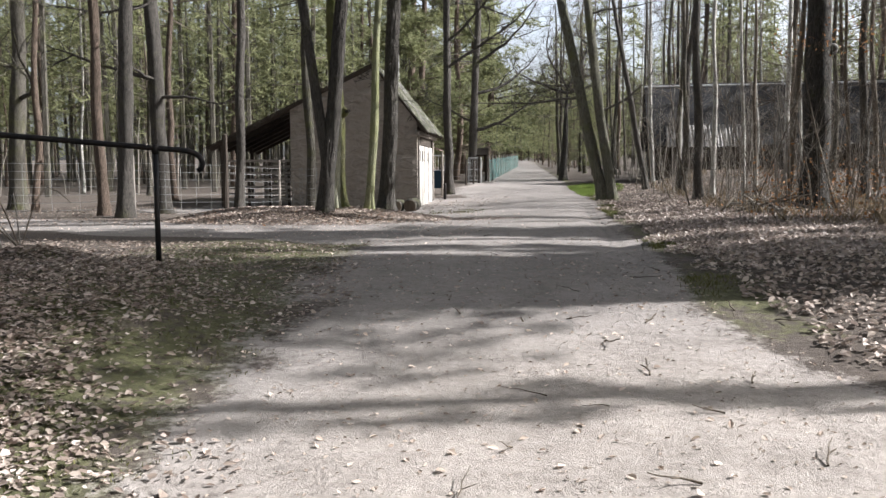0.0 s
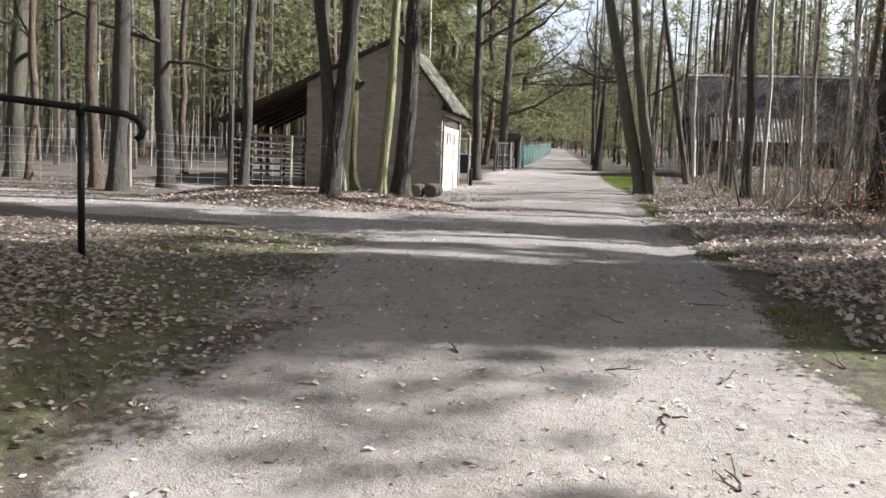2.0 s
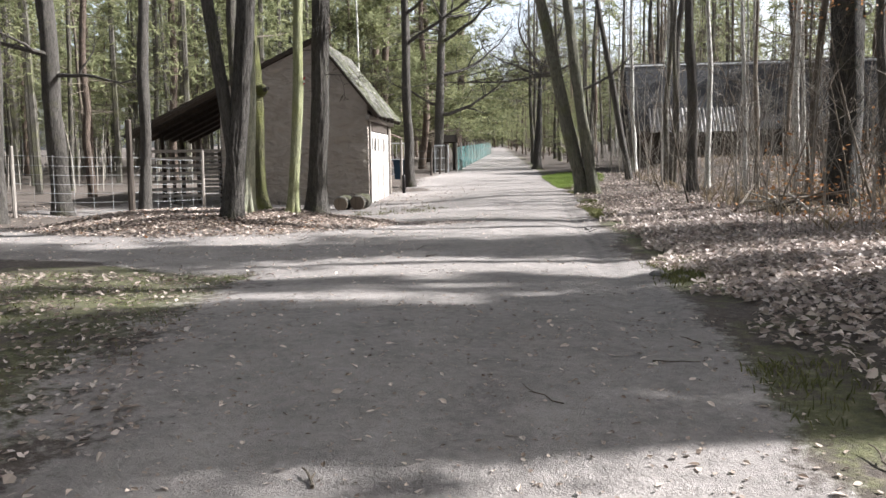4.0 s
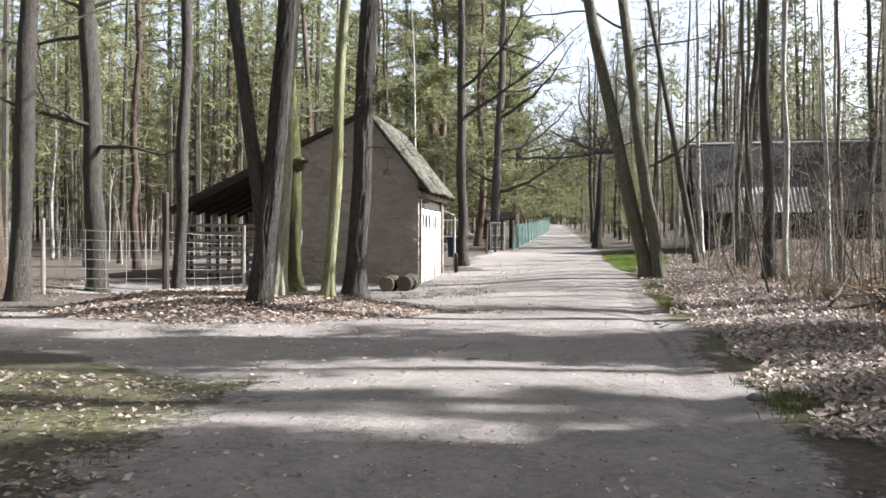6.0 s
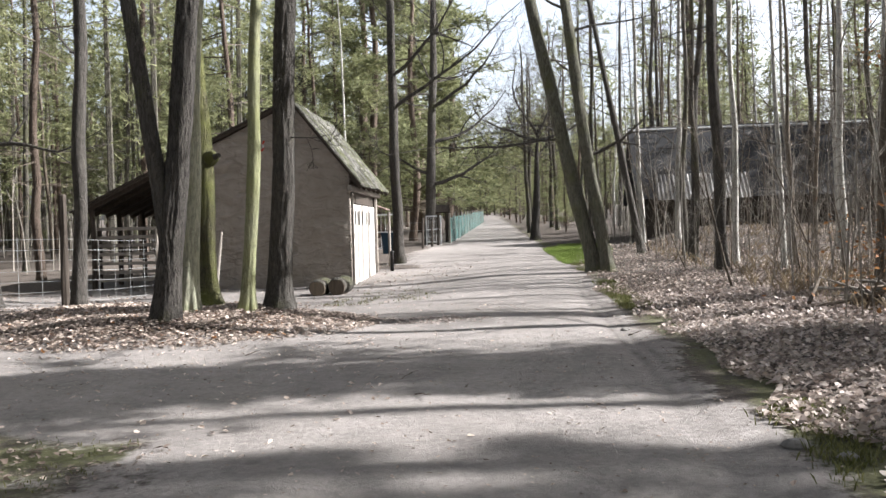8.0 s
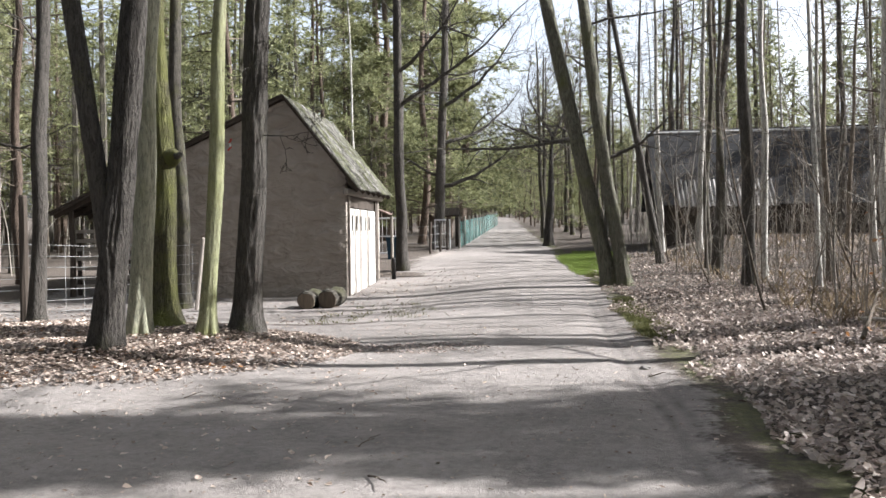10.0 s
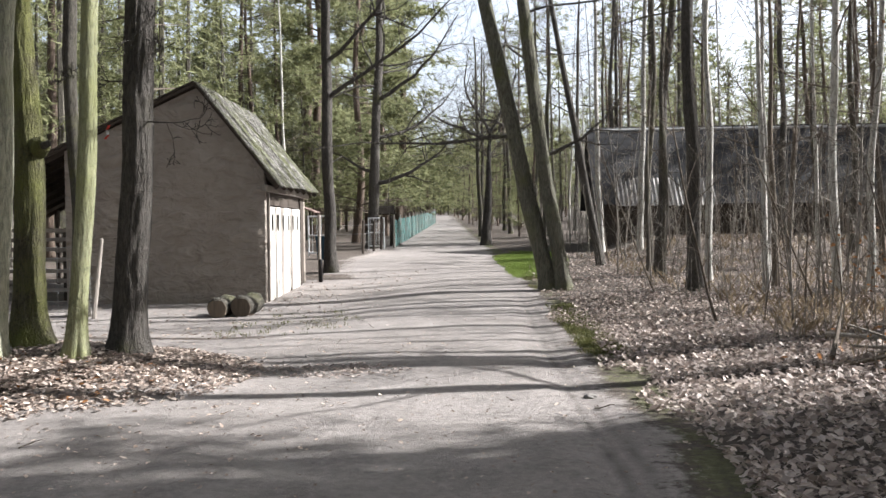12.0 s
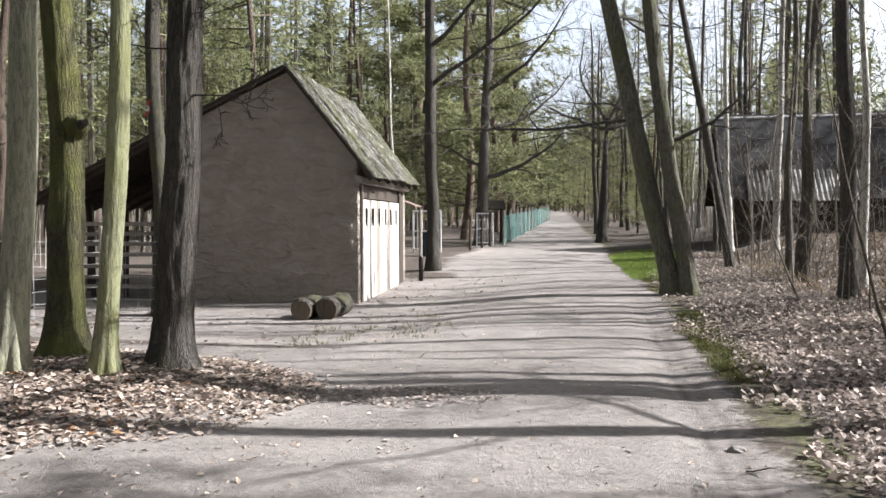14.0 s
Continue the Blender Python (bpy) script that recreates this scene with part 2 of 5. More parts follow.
ROOF_MOSS = roof_material()
ROOF_TILE = wood_material("dark_tar_roof", (0.016, 0.016, 0.017), (0.045, 0.044, 0.045), 0.95)
ASBESTOS = wood_material("corrugated_sheet", (0.17, 0.16, 0.15), (0.40, 0.38, 0.36), 0.9)
BLACK_PIPE = metal_material("black_painted_steel", (0.012, 0.012, 0.013), (0.035, 0.025, 0.02), 0.45)
WIRE = metal_material("galvanised_wire", (0.30, 0.31, 0.31), (0.18, 0.14, 0.11), 0.5)
WHITE_PAINT = metal_material("white_painted_steel", (0.72, 0.73, 0.74), (0.5, 0.47, 0.42), 0.5)
TEAL = metal_material("teal_plastic_mesh", (0.085, 0.21, 0.20), (0.12, 0.19, 0.18), 0.7)
RIBBON_RED = metal_material("faded_red_tape", (0.55, 0.05, 0.035), (0.45, 0.08, 0.06), 0.5)
BIN_TEAL = metal_material("dark_teal_plastic", (0.02, 0.045, 0.07), (0.03, 0.045, 0.055), 0.5)
CUT_WOOD = wood_material("cut_log_end", (0.055, 0.042, 0.032), (0.17, 0.135, 0.10))


# ---- geometry helpers ----
class Geo:
    def __init__(self):
        self.v, self.f = [], []

    def tube(self, pts, radii, sides=6, wob=0.0, cap=True):
        base = len(self.v)
        pts = [Vector(p) for p in pts]
        side = None
        for n, (p, r) in enumerate(zip(pts, radii)):
            d = (pts[min(n + 1, len(pts) - 1)] - pts[max(n - 1, 0)]).normalized()
            if side is None:
                side = d.orthogonal().normalized()
            side = (side - d * side.dot(d)).normalized()
            up = d.cross(side)
            for s in range(sides):
                a = 2 * math.pi * s / sides
                q = r
                if wob:
                    q = r * (1 + wob * noise.noise((math.cos(a) * 1.6 + p.x * 3, math.sin(a) * 1.6 + p.y * 3, p.z * 0.8)) + 0.6 * wob * noise.noise((math.cos(a) * 4 + p.x * 5, math.sin(a) * 4, p.z * 2.3)))
                self.v.append(p + side * (math.cos(a) * q) + up * (math.sin(a) * q))
        for n in range(len(pts) - 1):
            for s in range(sides):
                a, b = base + n * sides + s, base + n * sides + (s + 1) % sides
                self.f.append((a, b, b + sides, a + sides))
        if cap:
            self.f.append(tuple(base + s for s in reversed(range(sides))))
            self.f.append(tuple(base + (len(pts) - 1) * sides + s for s in range(sides)))

    def box(self, lo, hi, bevel=0.0, m=None):
        """A box with chamfered upright edges, under the matrix m."""
        (x0, y0, z0), (x1, y1, z1) = lo, hi
        c = min(bevel, (x1 - x0) / 2.2, (y1 - y0) / 2.2, (z1 - z0) / 2.2)
        if c <= 0:
            pts = [(x, y, z) for z in (z0, z1) for x, y in ((x0, y0), (x1, y0), (x1, y1), (x0, y1))]
            faces = [(3, 2, 1, 0), (4, 5, 6, 7)] + [(i, (i + 1) % 4, 4 + (i + 1) % 4, 4 + i) for i in range(4)]
        else:
            def ring(z, k):
                a, b, d, e = x0 + k, x1 - k, y0 + k, y1 - k
                g = c
                return [(a + g, d, z), (b - g, d, z), (b, d + g, z), (b, e - g, z), (b - g, e, z), (a + g, e, z), (a, e - g, z), (a, d + g, z)]
            pts = ring(z0, c * 0.5) + ring(z0 + c * 0.5, 0) + ring(z1 - c * 0.5, 0) + ring(z1, c * 0.5)
            faces = [tuple(reversed(range(8))), tuple(range(24, 32))]
            faces += [(8 * r + i, 8 * r + (i + 1) % 8, 8 * r + 8 + (i + 1) % 8, 8 * r + 8 + i) for r in range(3) for i in range(8)]
        base = len(self.v)
        self.v += [(m @ Vector(p)) if m else Vector(p) for p in pts]
        self.f += [tuple(base + i for i in f) for f in faces]

    def prism(self, outline, depth, m=None):
        """An outline in x and z pushed along y by depth."""
        base, n = len(self.v), len(outline)
        for y in (0.0, depth):
            for x, z in outline:
                p = Vector((x, y, z))
                self.v.append(m @ p if m else p)
        self.f.append(tuple(base + i for i in range(n)))
        self.f.append(tuple(base + n + i for i in reversed(range(n))))
        self.f += [(base + (i + 1) % n, base + i, base + n + i, base + n + (i + 1) % n) for i in range(n)]

    def mesh(self, name, mat, smooth=False):
        me = bpy.data.meshes.new(name)
        me.from_pydata([tuple(p) for p in self.v], [], self.f)
        me.materials.append(mat)
        if smooth:
            me.polygons.foreach_set("use_smooth", [True] * len(me.polygons))
        me.update()
        return me


def part(name, geo, mat, parent=None, label="", smooth=False):
    ob = new(name, geo.mesh(name, mat, smooth))
    if parent:
        ob.parent = parent
    if label:
        tagged(ob, label)
    return ob


def thing(name, m, label, category, group="", kind=""):
    ob = new(name)
    ob.matrix_basis = m
    ob.empty_display_size = 0.2
    return tagged(ob, label, category, group, kind)


def shared(name, me, parent, m=None, label=""):
    ob = new(name, me)
    ob.parent = parent
    if m:
        ob.matrix_basis = m
    return tagged(ob, label)


# ---- the ground ----
def smooth(a, b, x):
    t = min(1.0, max(0.0, (x - a) / (b - a)))
    return t * t * (3 - 2 * t)


def right_edge(y):
    return 2.55 - 0.083 * y - 0.047 * max(0.0, y - 28) + 0.12 * noise.noise((y * 0.4, 3.1, 0)) + 1.1 * smooth(6.5, 2.0, y)


def bank_edge(y):
    """The rim between the track and the leafy bank at the start."""
    return -0.1 - 0.19 * max(y, 0)


def left_edge(y):
    """The left rim of the track: a verge, then the mouth of a side track, the tree mound and the yard at the hut."""
    if y < 10.5:
        return bank_edge(y)
    if y < 14.5:
        return -40.0
    if y < 20:
        return -40.0
    if y < 33:
        return -3.2 - 0.115 * (y - 20)
    return -5.6 - 0.115 * (y - 33)


def track(x, y):
    n = 0.5 * noise.noise((x * 0.5, y * 0.5, 0))
    a = smooth(-0.45, 0.35, right_edge(y) - x + 0.4 * n)
    if 10.0 < y < 17.0 and x < -2:
        lo = 10.6 + 0.30 * (-2.6 - x) ** 0.9 if x < -2.6 else 10.6
        b = smooth(-0.4, 0.4, y - lo + n) * (smooth(-0.4, 0.4, 14.9 + 0.16 * max(0, -4 - x) - y + n) if x < -7.5 else 1.0)
    elif 14.5 <= y < 34 and x < -7.5:
        b = 0.0
    else:
        b = smooth(-1.3, 0.9, x - left_edge(y) + n * 1.2)
    yard = smooth(-0.8, 0.8, y - 20.5 + n) * smooth(-0.6, 0.6, 32 - y) * smooth(-0.6, 0.6, x + 13 + n)
    return a * max(b, 0.0 if x > -2 else yard * 0.95) * (1 - 0.85 * smooth(0.25, 0.7, mound(x, y)))


def mound(x, y):
    return smooth(1.0, 0.42, math.hypot((x + 5.6) / 3.4, (y - 16.7) / 2.6) + 0.12 * noise.noise((x * 0.7, y * 0.7, 8)))


def height(x, y):
    far = max(0.0, y - 22)
    h = 0.026 * far * far / (far + 4)
    h -= 0.45 * smooth(9.0, 1.5, y)   # the track climbs gently from the start
    h += 0.22 * mound(x, y)
    h += 0.10 * smooth(0.2, 2.5, x - 2.55 + 0.083 * y) * smooth(0, 6, y)
    h += 0.6 * smooth(2.0, 5.0, x) * smooth(29, 37.5, y)
    h += 0.36 * smooth(1.0, 0.3, math.hypot((x + 4.0) / 2.9, (y - 4.2) / 4.2))
    h += 0.13 * smooth(1.0, 0.45, math.hypot((x + 5.3) / 1.8, (y - 6.4) / 0.55) + 0.3 * noise.noise((x * 1.4, y * 1.4, 6)))
    h += 0.035 * noise.noise((x * 0.5, y * 0.5, 1.0)) + 0.012 * noise.noise((x * 2.1, y * 2.1, 4.0))
    h -= 0.15 * smooth(-1.5, -4.5, x) * smooth(-14, -11, x) * smooth(19, 22, y) * smooth(35, 31, y)   # the worn yard
    r = right_edge(y) - x
    if 8 < y < 26 and 0.08 < r < 0.56:
        h -= 0.035 * math.sin((r - 0.08) / 0.48 * math.pi)
    return h


def spaced(lo, a, b, hi, fine, coarse):
    out, v = [], lo
    while v < hi:
        out.append(v)
        gap = max(a - v, v - b, 0)
        v += fine + min(coarse, gap * 0.12) if v >= a or gap > 1 else fine
    return out + [hi]


def make_ground():
    xs, ys = spaced(-420, -15, 10, 420, 0.2, 25), spaced(-120, -4, 42, 700, 0.2, 25)
    verts, faces, path, turf, sandy = [], [], [], [], []
    nx = len(xs)
    for y in ys:
        for x in xs:
            verts.append((x, y, height(x, y)))
            p = track(x, y)
            path.append(p)
            g = (0.6 + 0.4 * smooth(5.5, 8.0, y)) * smooth(1.15 if y < 10.5 else 0.5, 0.1, abs(x - right_edge(y) - 0.3)) * (0.58 + 0.4 * noise.noise((x * 0.5, y * 0.4, 7))) * smooth(2.5, 6.5, y)
            if y < 11:
                g = max(g, 0.58 * smooth(-0.9, 0.8, bank_edge(y) + 0.35 - x) * smooth(0.9, -0.3, (-x - 2.2 - 0.25 * y) / 2.0))
            g = max(g, 0.5 * smooth(1.0, 0.2, math.hypot((x + 3.7) / 1.2, (y - 22.3) / 2.4)))
            g = max(g, 0.75 * smooth(1.0, 0.4, math.hypot((x + 0.2) / 1.3, (y - 36.5) / 6.0)))
            turf.append(g)
            sandy.append(max(0.6 * smooth(1.0, 0.3, math.hypot((x + 7.0) / 1.6, (y - 42) / 7)), 0.8 * smooth(1.0, 0.4, math.hypot((x - 1.8) / 3.4, (y - 2.2) / 4.2))))
    for j in range(len(ys) - 1):
        for i in range(nx - 1):
            a = j * nx + i
            faces.append((a, a + 1, a + 1 + nx, a + nx))
    me = bpy.data.meshes.new("ground")
    me.from_pydata(verts, [], faces)
    for name, values in (("path", path), ("turf", turf), ("sandy", sandy)):
        me.attributes.new(name, "FLOAT", "POINT").data.foreach_set("value", values)
    me.materials.append(GROUND)
    me.polygons.foreach_set("use_smooth", [True] * len(me.polygons))
    return tagged(new("ground", me), "sandy forest track with leaf litter and grassy verges", "ground", kind="structure")


make_ground()

# ---- the hut ----
PATH_TURN = math.atan2(0.113, 1.0)
HUT = pose(-5.42, 26.4, 0, 0, 0, math.degrees(PATH_TURN))   # x towards the track, y away along it


def make_hut():
    hut = thing("hut", HUT, "grey rendered hut with a steep mossy roof and a lean-to", "hut")
    L, W, T = 5.0, 4.3, 0.24
    g = Geo()
    gable = [(0, -0.3), (0, 2.74), (-1.42, 4.53), (-W, 3.20), (-W, -0.3)]
    g.prism(gable, T - 0.03, Matrix.Translation((0, 0.03, 0)))
    nx, nz = 86, 84
    base = len(g.v)
    for i in range(nx + 1):
        x = -W * i / nx
        top = 2.74 + 1.79 * (-x / 1.42) if x > -1.42 else 4.53 - 1.33 * (-x - 1.42) / (W - 1.42)
        for j in range(nz + 1):
            z = -0.3 + (top + 0.3) * j / nz
            rim = smooth(0, 0.15, -x) * smooth(0, 0.15, W + x)
            lump = 0.045 * noise.noise((x * 1.3, 2.0, z * 3.4)) + 0.022 * noise.noise((x * 3.4, 7.0, z * 7.5))
            g.v.append(Vector((x, 0.012 - rim * (lump + 0.02), z)))
    for i in range(nx):
        for j in range(nz):
            a = base + i * (nz + 1) + j
            g.f.append((a, a + 1, a + nz + 2, a + nz + 1))
    part("front_wall", g, PLASTER, hut, "rough grey rendered gable wall", True)
    g = Geo()
    g.prism(gable, T, Matrix.Translation((0, L - T, 0)))
    part("rear_wall", g, PLASTER, hut)
    g = Geo()
    g.box((-W, T, -0.3), (-W + T, L - T, 3.05))
    part("side_wall", g, PLASTER, hut)
    g = Geo()
    g.box((-T, T, -0.3), (0, 0.34, 2.3))
    g.box((-T, 4.05, -0.3), (0, L - T, 2.3))
    g.box((-T, 0.34, 2.02), (0, 4.05, 2.3))
    part("track_wall", g, WOOD_DARK, hut, "dark timber wall round the doors")
    # roof: a steep slope to the track and a long shallow one over the lean-to
    for name, (ax, az), (bx, bz), far in (("roof", (-1.42, 4.62), (0.33, 2.42), L + 0.35), ("lean_to_roof", (-1.42, 4.62), (-7.15, 1.93), L + 0.2)):
        d = Vector((bx - ax, 0, bz - az)).normalized()
        up = Vector((-d.z, 0, d.x)) * (1 if d.x > 0 else -1)
        n, run = 9 if name == "roof" else 16, math.hypot(bx - ax, bz - az)
        top = new(name)
        top.parent = hut
        tagged(top, "mossy steep roof slope" if name == "roof" else "long low lean-to roof")
        if name == "roof":
            # old ribbed sheets, lapped along the ridge and lumpy with moss
            for i in range(6):
                g, w, cols, rows = Geo(), 0.93, 24, 22
                lift = 0.012 * (i % 2)
                end = run + random.uniform(-0.10, 0.05)
                for under in (0.0, -0.02):
                    for r in range(rows + 1):
                        for c in range(cols + 1):
                            y, q = -0.15 + i * 0.9 + w * c / cols, end * r / rows
                            lump = 0.035 * max(0.0, noise.noise((y * 3.2, q * 1.4, 3.0))) + 0.008 * noise.noise((y * 9, q * 5, 1.0))
                            rib = 0.016 * math.sin(c / cols * 2 * math.pi * 6)
                            g.v.append(Vector((ax, y, az)) + d * q + up * (0.03 + lift + rib + (lump if under == 0 else under)))
                m = (rows + 1) * (cols + 1)
                for r in range(rows):
                    for c in range(cols):
                        k = r * (cols + 1) + c
                        g.f.append((k, k + 1, k + cols + 2, k + cols + 1))
                        g.f.append((m + k, m + k + cols + 1, m + k + cols + 2, m + k + 1))
                for c in range(cols):
                    k = rows * (cols + 1) + c
                    g.f.append((k, k + 1, m + k + 1, m + k))
                for r in range(rows):
                    for c in (0, cols):
                        k = r * (cols + 1) + c
                        g.f.append((k, k + cols + 1, m + k + cols + 1, m + k))
                part("roof_sheet", g, ROOF_MOSS, top)
            n = 0
        for i in range(n):
            g = Geo()
            s0, s1 = run * i / n, run * (i + 1) / n + 0.05
            a, b = Vector((ax, 0, az)) + d * s0, Vector((ax, 0, az)) + d * s1
            o0, o1 = up * 0.012, up * 0.03
            prof = [a + o0, b + o1, b + o1 + up * 0.035, a + o0 + up * 0.035]
            if d.x > 0:
                prof.reverse()
            g.prism([(p.x, p.z) for p in prof], far + 0.15 + random.uniform(-0.02, 0.02), Matrix.Translation((0, -0.15, 0)))
            part("roof_course", g, ROOF_MOSS if name == "roof" else WOOD_DARK, top)
        g = Geo()
        a, b = Vector((ax, 0, az)), Vector((bx, 0, bz))
        prof = [a - up * 0.045, b - up * 0.045, b + up * 0.01, a + up * 0.01]
        if d.x > 0:
            prof.reverse()
        g.prism([(p.x, p.z) for p in prof], 0.04, Matrix.Translation((0, -0.12, 0)))
        part("barge_board", g, WOOD_DARK, top)
        for i in range(7):
            g = Geo()
            m = Matrix.Translation((0, 0.06 + i * (far - 0.3) / 6, 0))
            prof = [a - up * 0.11, b - up * 0.11, b - up * 0.01, a - up * 0.01]
            if d.x > 0:
                prof.reverse()
            g.prism([(p.x, p.z) for p in prof], 0.07, m)
            part("rafter", g, WOOD_DARK, top)
    # eaves beam and fascia over the doors
    g = Geo()
    g.box((-0.02, -0.17, 2.3), (0.10, L + 0.1, 2.44), 0.02)
    part("eaves_beam", g, WOOD_GREY, hut, "weathered beam jutting past the gable")
    # boarded doors
    for a, b in ((0.36, 2.18), (2.22, 4.03)):
        door = new("door")
        door.parent = hut
        tagged(door, "limewashed plank door with small openings")
        n = 9
        w = (b - a) / n
        for i in range(n):
            y0 = a + i * w
            lo, hi = -0.12 + random.uniform(0, 0.05), 1.99
            g = Geo()
            x = random.uniform(0.0, 0.012)
            if i % 3 == 1:
                g.box((x, y0, lo), (x + 0.03, y0 + w - 0.012, 1.45), 0.006)
                g.box((x, y0, 1.82), (x + 0.03, y0 + w - 0.012, hi), 0.006)
            else:
                g.box((x, y0, lo), (x + 0.03, y0 + w - 0.012, hi), 0.006)
            part("plank", g, WOOD_WHITE if random.random() < 0.8 else WOOD_GREY, door)
        for z in (0.35, 1.4):
            g = Geo()
            g.box((-0.03, a, z), (-0.002, b, z + 0.1), 0.006)
            part("ledge", g, WOOD_GREY, door)
    for y in (0.27, 4.06):
        g = Geo()
        g.box((0.002, y, -0.25), (0.05, y + 0.085, 2.28), 0.01)
        part("door_post", g, WOOD_GREY if y < 1 else WOOD_DARK, hut)
    # lean-to posts
    for y in (0.15, 1.7, 3.3, L - 0.1):
        g = Geo()
        g.tube([(-6.75, y, -0.3), (-6.73, y + 0.02, 1.1), (-6.76, y, 2.05)], [0.075, 0.07, 0.065], 8, 0.1)
        part("lean_to_post", g, WOOD_DARK, hut)
    return hut


make_hut()


# ---- trees ----
def grow(g, start, way, length, radius, depth, rng, droop=0.0, sides=5, wiggle=0.25, kids=5, twig=0.004):
    """A limb that bends, tapers and forks into smaller ones."""
    n = 8 if depth > 1 else (5 if depth == 1 else 3)
    pts, radii, p, d = [Vector(start)], [radius], Vector(start), Vector(way).normalized()
    for i in range(n):
        d = (d + Vector((rng.uniform(-1, 1), rng.uniform(-1, 1), rng.uniform(-0.7, 0.9) - droop)) * wiggle).normalized()
        p = p + d * (length / n)
        pts.append(p.copy())
        radii.append(max(twig, radius * (1 - 0.85 * (i + 1) / n)))
    g.tube(pts, radii, max(3, sides), cap=False)
    if depth > 0:
        for i in range(kids):
            k = rng.uniform(0.25, 1.0)
            at = k * n
            a = int(min(at, n - 1))
            s = pts[a].lerp(pts[a + 1], at - a)
            axis = (pts[a + 1] - pts[a]).normalized()
            out = Vector((rng.gauss(0, 1), rng.gauss(0, 1), rng.gauss(0.15, 0.8)))
            out = (out - axis * out.dot(axis)).normalized()
            w = axis * rng.uniform(0.4, 0.9) + out
            grow(g, s, w, length * rng.uniform(0.3, 0.6), max(twig, radii[a] * 0.55), depth - 1, rng, droop * 0.5, sides - 1, wiggle * 1.15, max(2, kids - 1), twig)


def trunk_line(h, lean, rng, bend=0.13, steps=34):
    pts, seed = [], rng.random() * 50
    for i in range(steps + 1):
        k = (i / steps) ** 1.5
        z = -0.12 + k * (h + 0.12)
        pts.append(Vector((lean[0] * z + bend * noise.noise((z * 0.33, seed, 0)) * smooth(0, 2.5, z), lean[1] * z + bend * noise.noise((z * 0.33, 5, seed)) * smooth(0, 2.5, z), z)))
    return pts


def trunk_geo(pts, r, h, flare=0.45, sides=16, wob=0.2):
    radii = []
    for p in pts:
        k = max(0.0, p.z) / h
        radii.append(r * ((1 - 0.75 * k ** 1.1) + flare * math.exp(-max(0, p.z) / 0.22)) * (1 + 0.09 * noise.noise((p.x * 2, r * 40, p.z * 1.1)) + 0.05 * noise.noise((p.y, r * 70, p.z * 3.0))))
    g = Geo()
    g.tube(pts, radii, sides, wob)
    return g, radii


def furrowed(pts, r, h, flare, deep):
    """A near trunk with plated bark: many rings, each pushed in and out along the furrows."""
    line, z = [], -0.12
    while z < h:
        line.append(z)
        z += 0.05 if z < 5.0 else 0.6
    line.append(h)
    zs = [p.z for p in pts]
    xs, ys = np.interp(line, zs, [p.x for p in pts]), np.interp(line, zs, [p.y for p in pts])
    sides, g = 60, Geo()
    for x, y, z in zip(xs, ys, line):
        k = max(0.0, z) / h
        rr = r * ((1 - 0.75 * k ** 1.1) + flare * math.exp(-max(0, z) / 0.22)) * (1 + 0.07 * noise.noise((r * 40, 3, z * 1.1)))
        for s in range(sides):
            a = 2 * math.pi * s / sides
            c, t = math.cos(a), math.sin(a)
            lobe = 0.12 * noise.noise((c * 1.6 + r * 30, t * 1.6, z * 0.8)) + flare * 0.5 * math.exp(-max(0, z) / 0.3) * noise.noise((c * 2.4, t * 2.4 + r * 20, 0.3))
            f = abs(noise.noise((c * r * 34, t * r * 34, z * 1.7 + r * 9)))
            q = rr * (1 + lobe) + deep * (min(f * 3.2, 1.0) - 0.6) + 0.004 * noise.noise((c * 9, t * 9, z * 14))
            g.v.append(Vector((x + c * q, y + t * q, z)))
    for n in range(len(line) - 1):
        for s in range(sides):
            a, b = n * sides + s, n * sides + (s + 1) % sides
            g.f.append((a, b, b + sides, a + sides))
    return g


def bare_tree(kind, x, y, lean, r, h, mat, label, seed, first=3.5, limbs=12, reach=3.0, depth=2, twig_mat=None, group="", fork=None, category="tree", extra=(), bend=0.13, flare=0.45, deep=0.0):
    rng = random.Random(seed)
    tree = thing(kind, pose(x, y, height(x, y)), label, category, group)
    pts = trunk_line(h, lean, rng, bend)
    g, radii = trunk_geo(pts, r, h, flare)
    part("trunk", furrowed(pts, r, h, flare, deep) if deep else g, mat, tree, smooth=True)
    if fork:
        # a second stem that leaves the trunk low down
        z0, flean, fr = fork
        s = min(range(len(pts)), key=lambda i: abs(pts[i].z - z0))
        stem = [pts[s] + Vector((flean[0] * k, flean[1] * k, k)) for k in [0.0, 0.3, 0.8, 1.6, 2.8, 4.5, 7, 10, 13]]
        g = Geo()
        g.tube(stem, [fr * (1 - 0.05 * i) for i in range(len(stem))], 12, 0.12)
        part("second_stem", g, mat, tree, smooth=True)
    g = Geo()
    for i in range(limbs):
        k = rng.random() ** 0.9
        z = first + (h - first) * k
        s = min(range(len(pts)), key=lambda j: abs(pts[j].z - z))
        p, a = pts[s], rng.uniform(0, 2 * math.pi)
        w = Vector((math.cos(a), math.sin(a), rng.uniform(0.0, 0.8) + 0.5 * k))
        grow(g, p, w, reach * rng.uniform(0.6, 1.2) * (1 - 0.45 * k), radii[s] * rng.uniform(0.16, 0.34), depth, rng, 0.05, 5, 0.3, 5)
    for z, w, ln, lr in extra:
        q = min(pts, key=lambda p: abs(p.z - z))
        grow(g, q, w, ln, lr, 3, rng, -0.12, 7, 0.3, 5)
    if limbs:
        tagged(part("crown", g, twig_mat or mat, tree, "bare branches and twigs"), kind="stuff")
    return tree


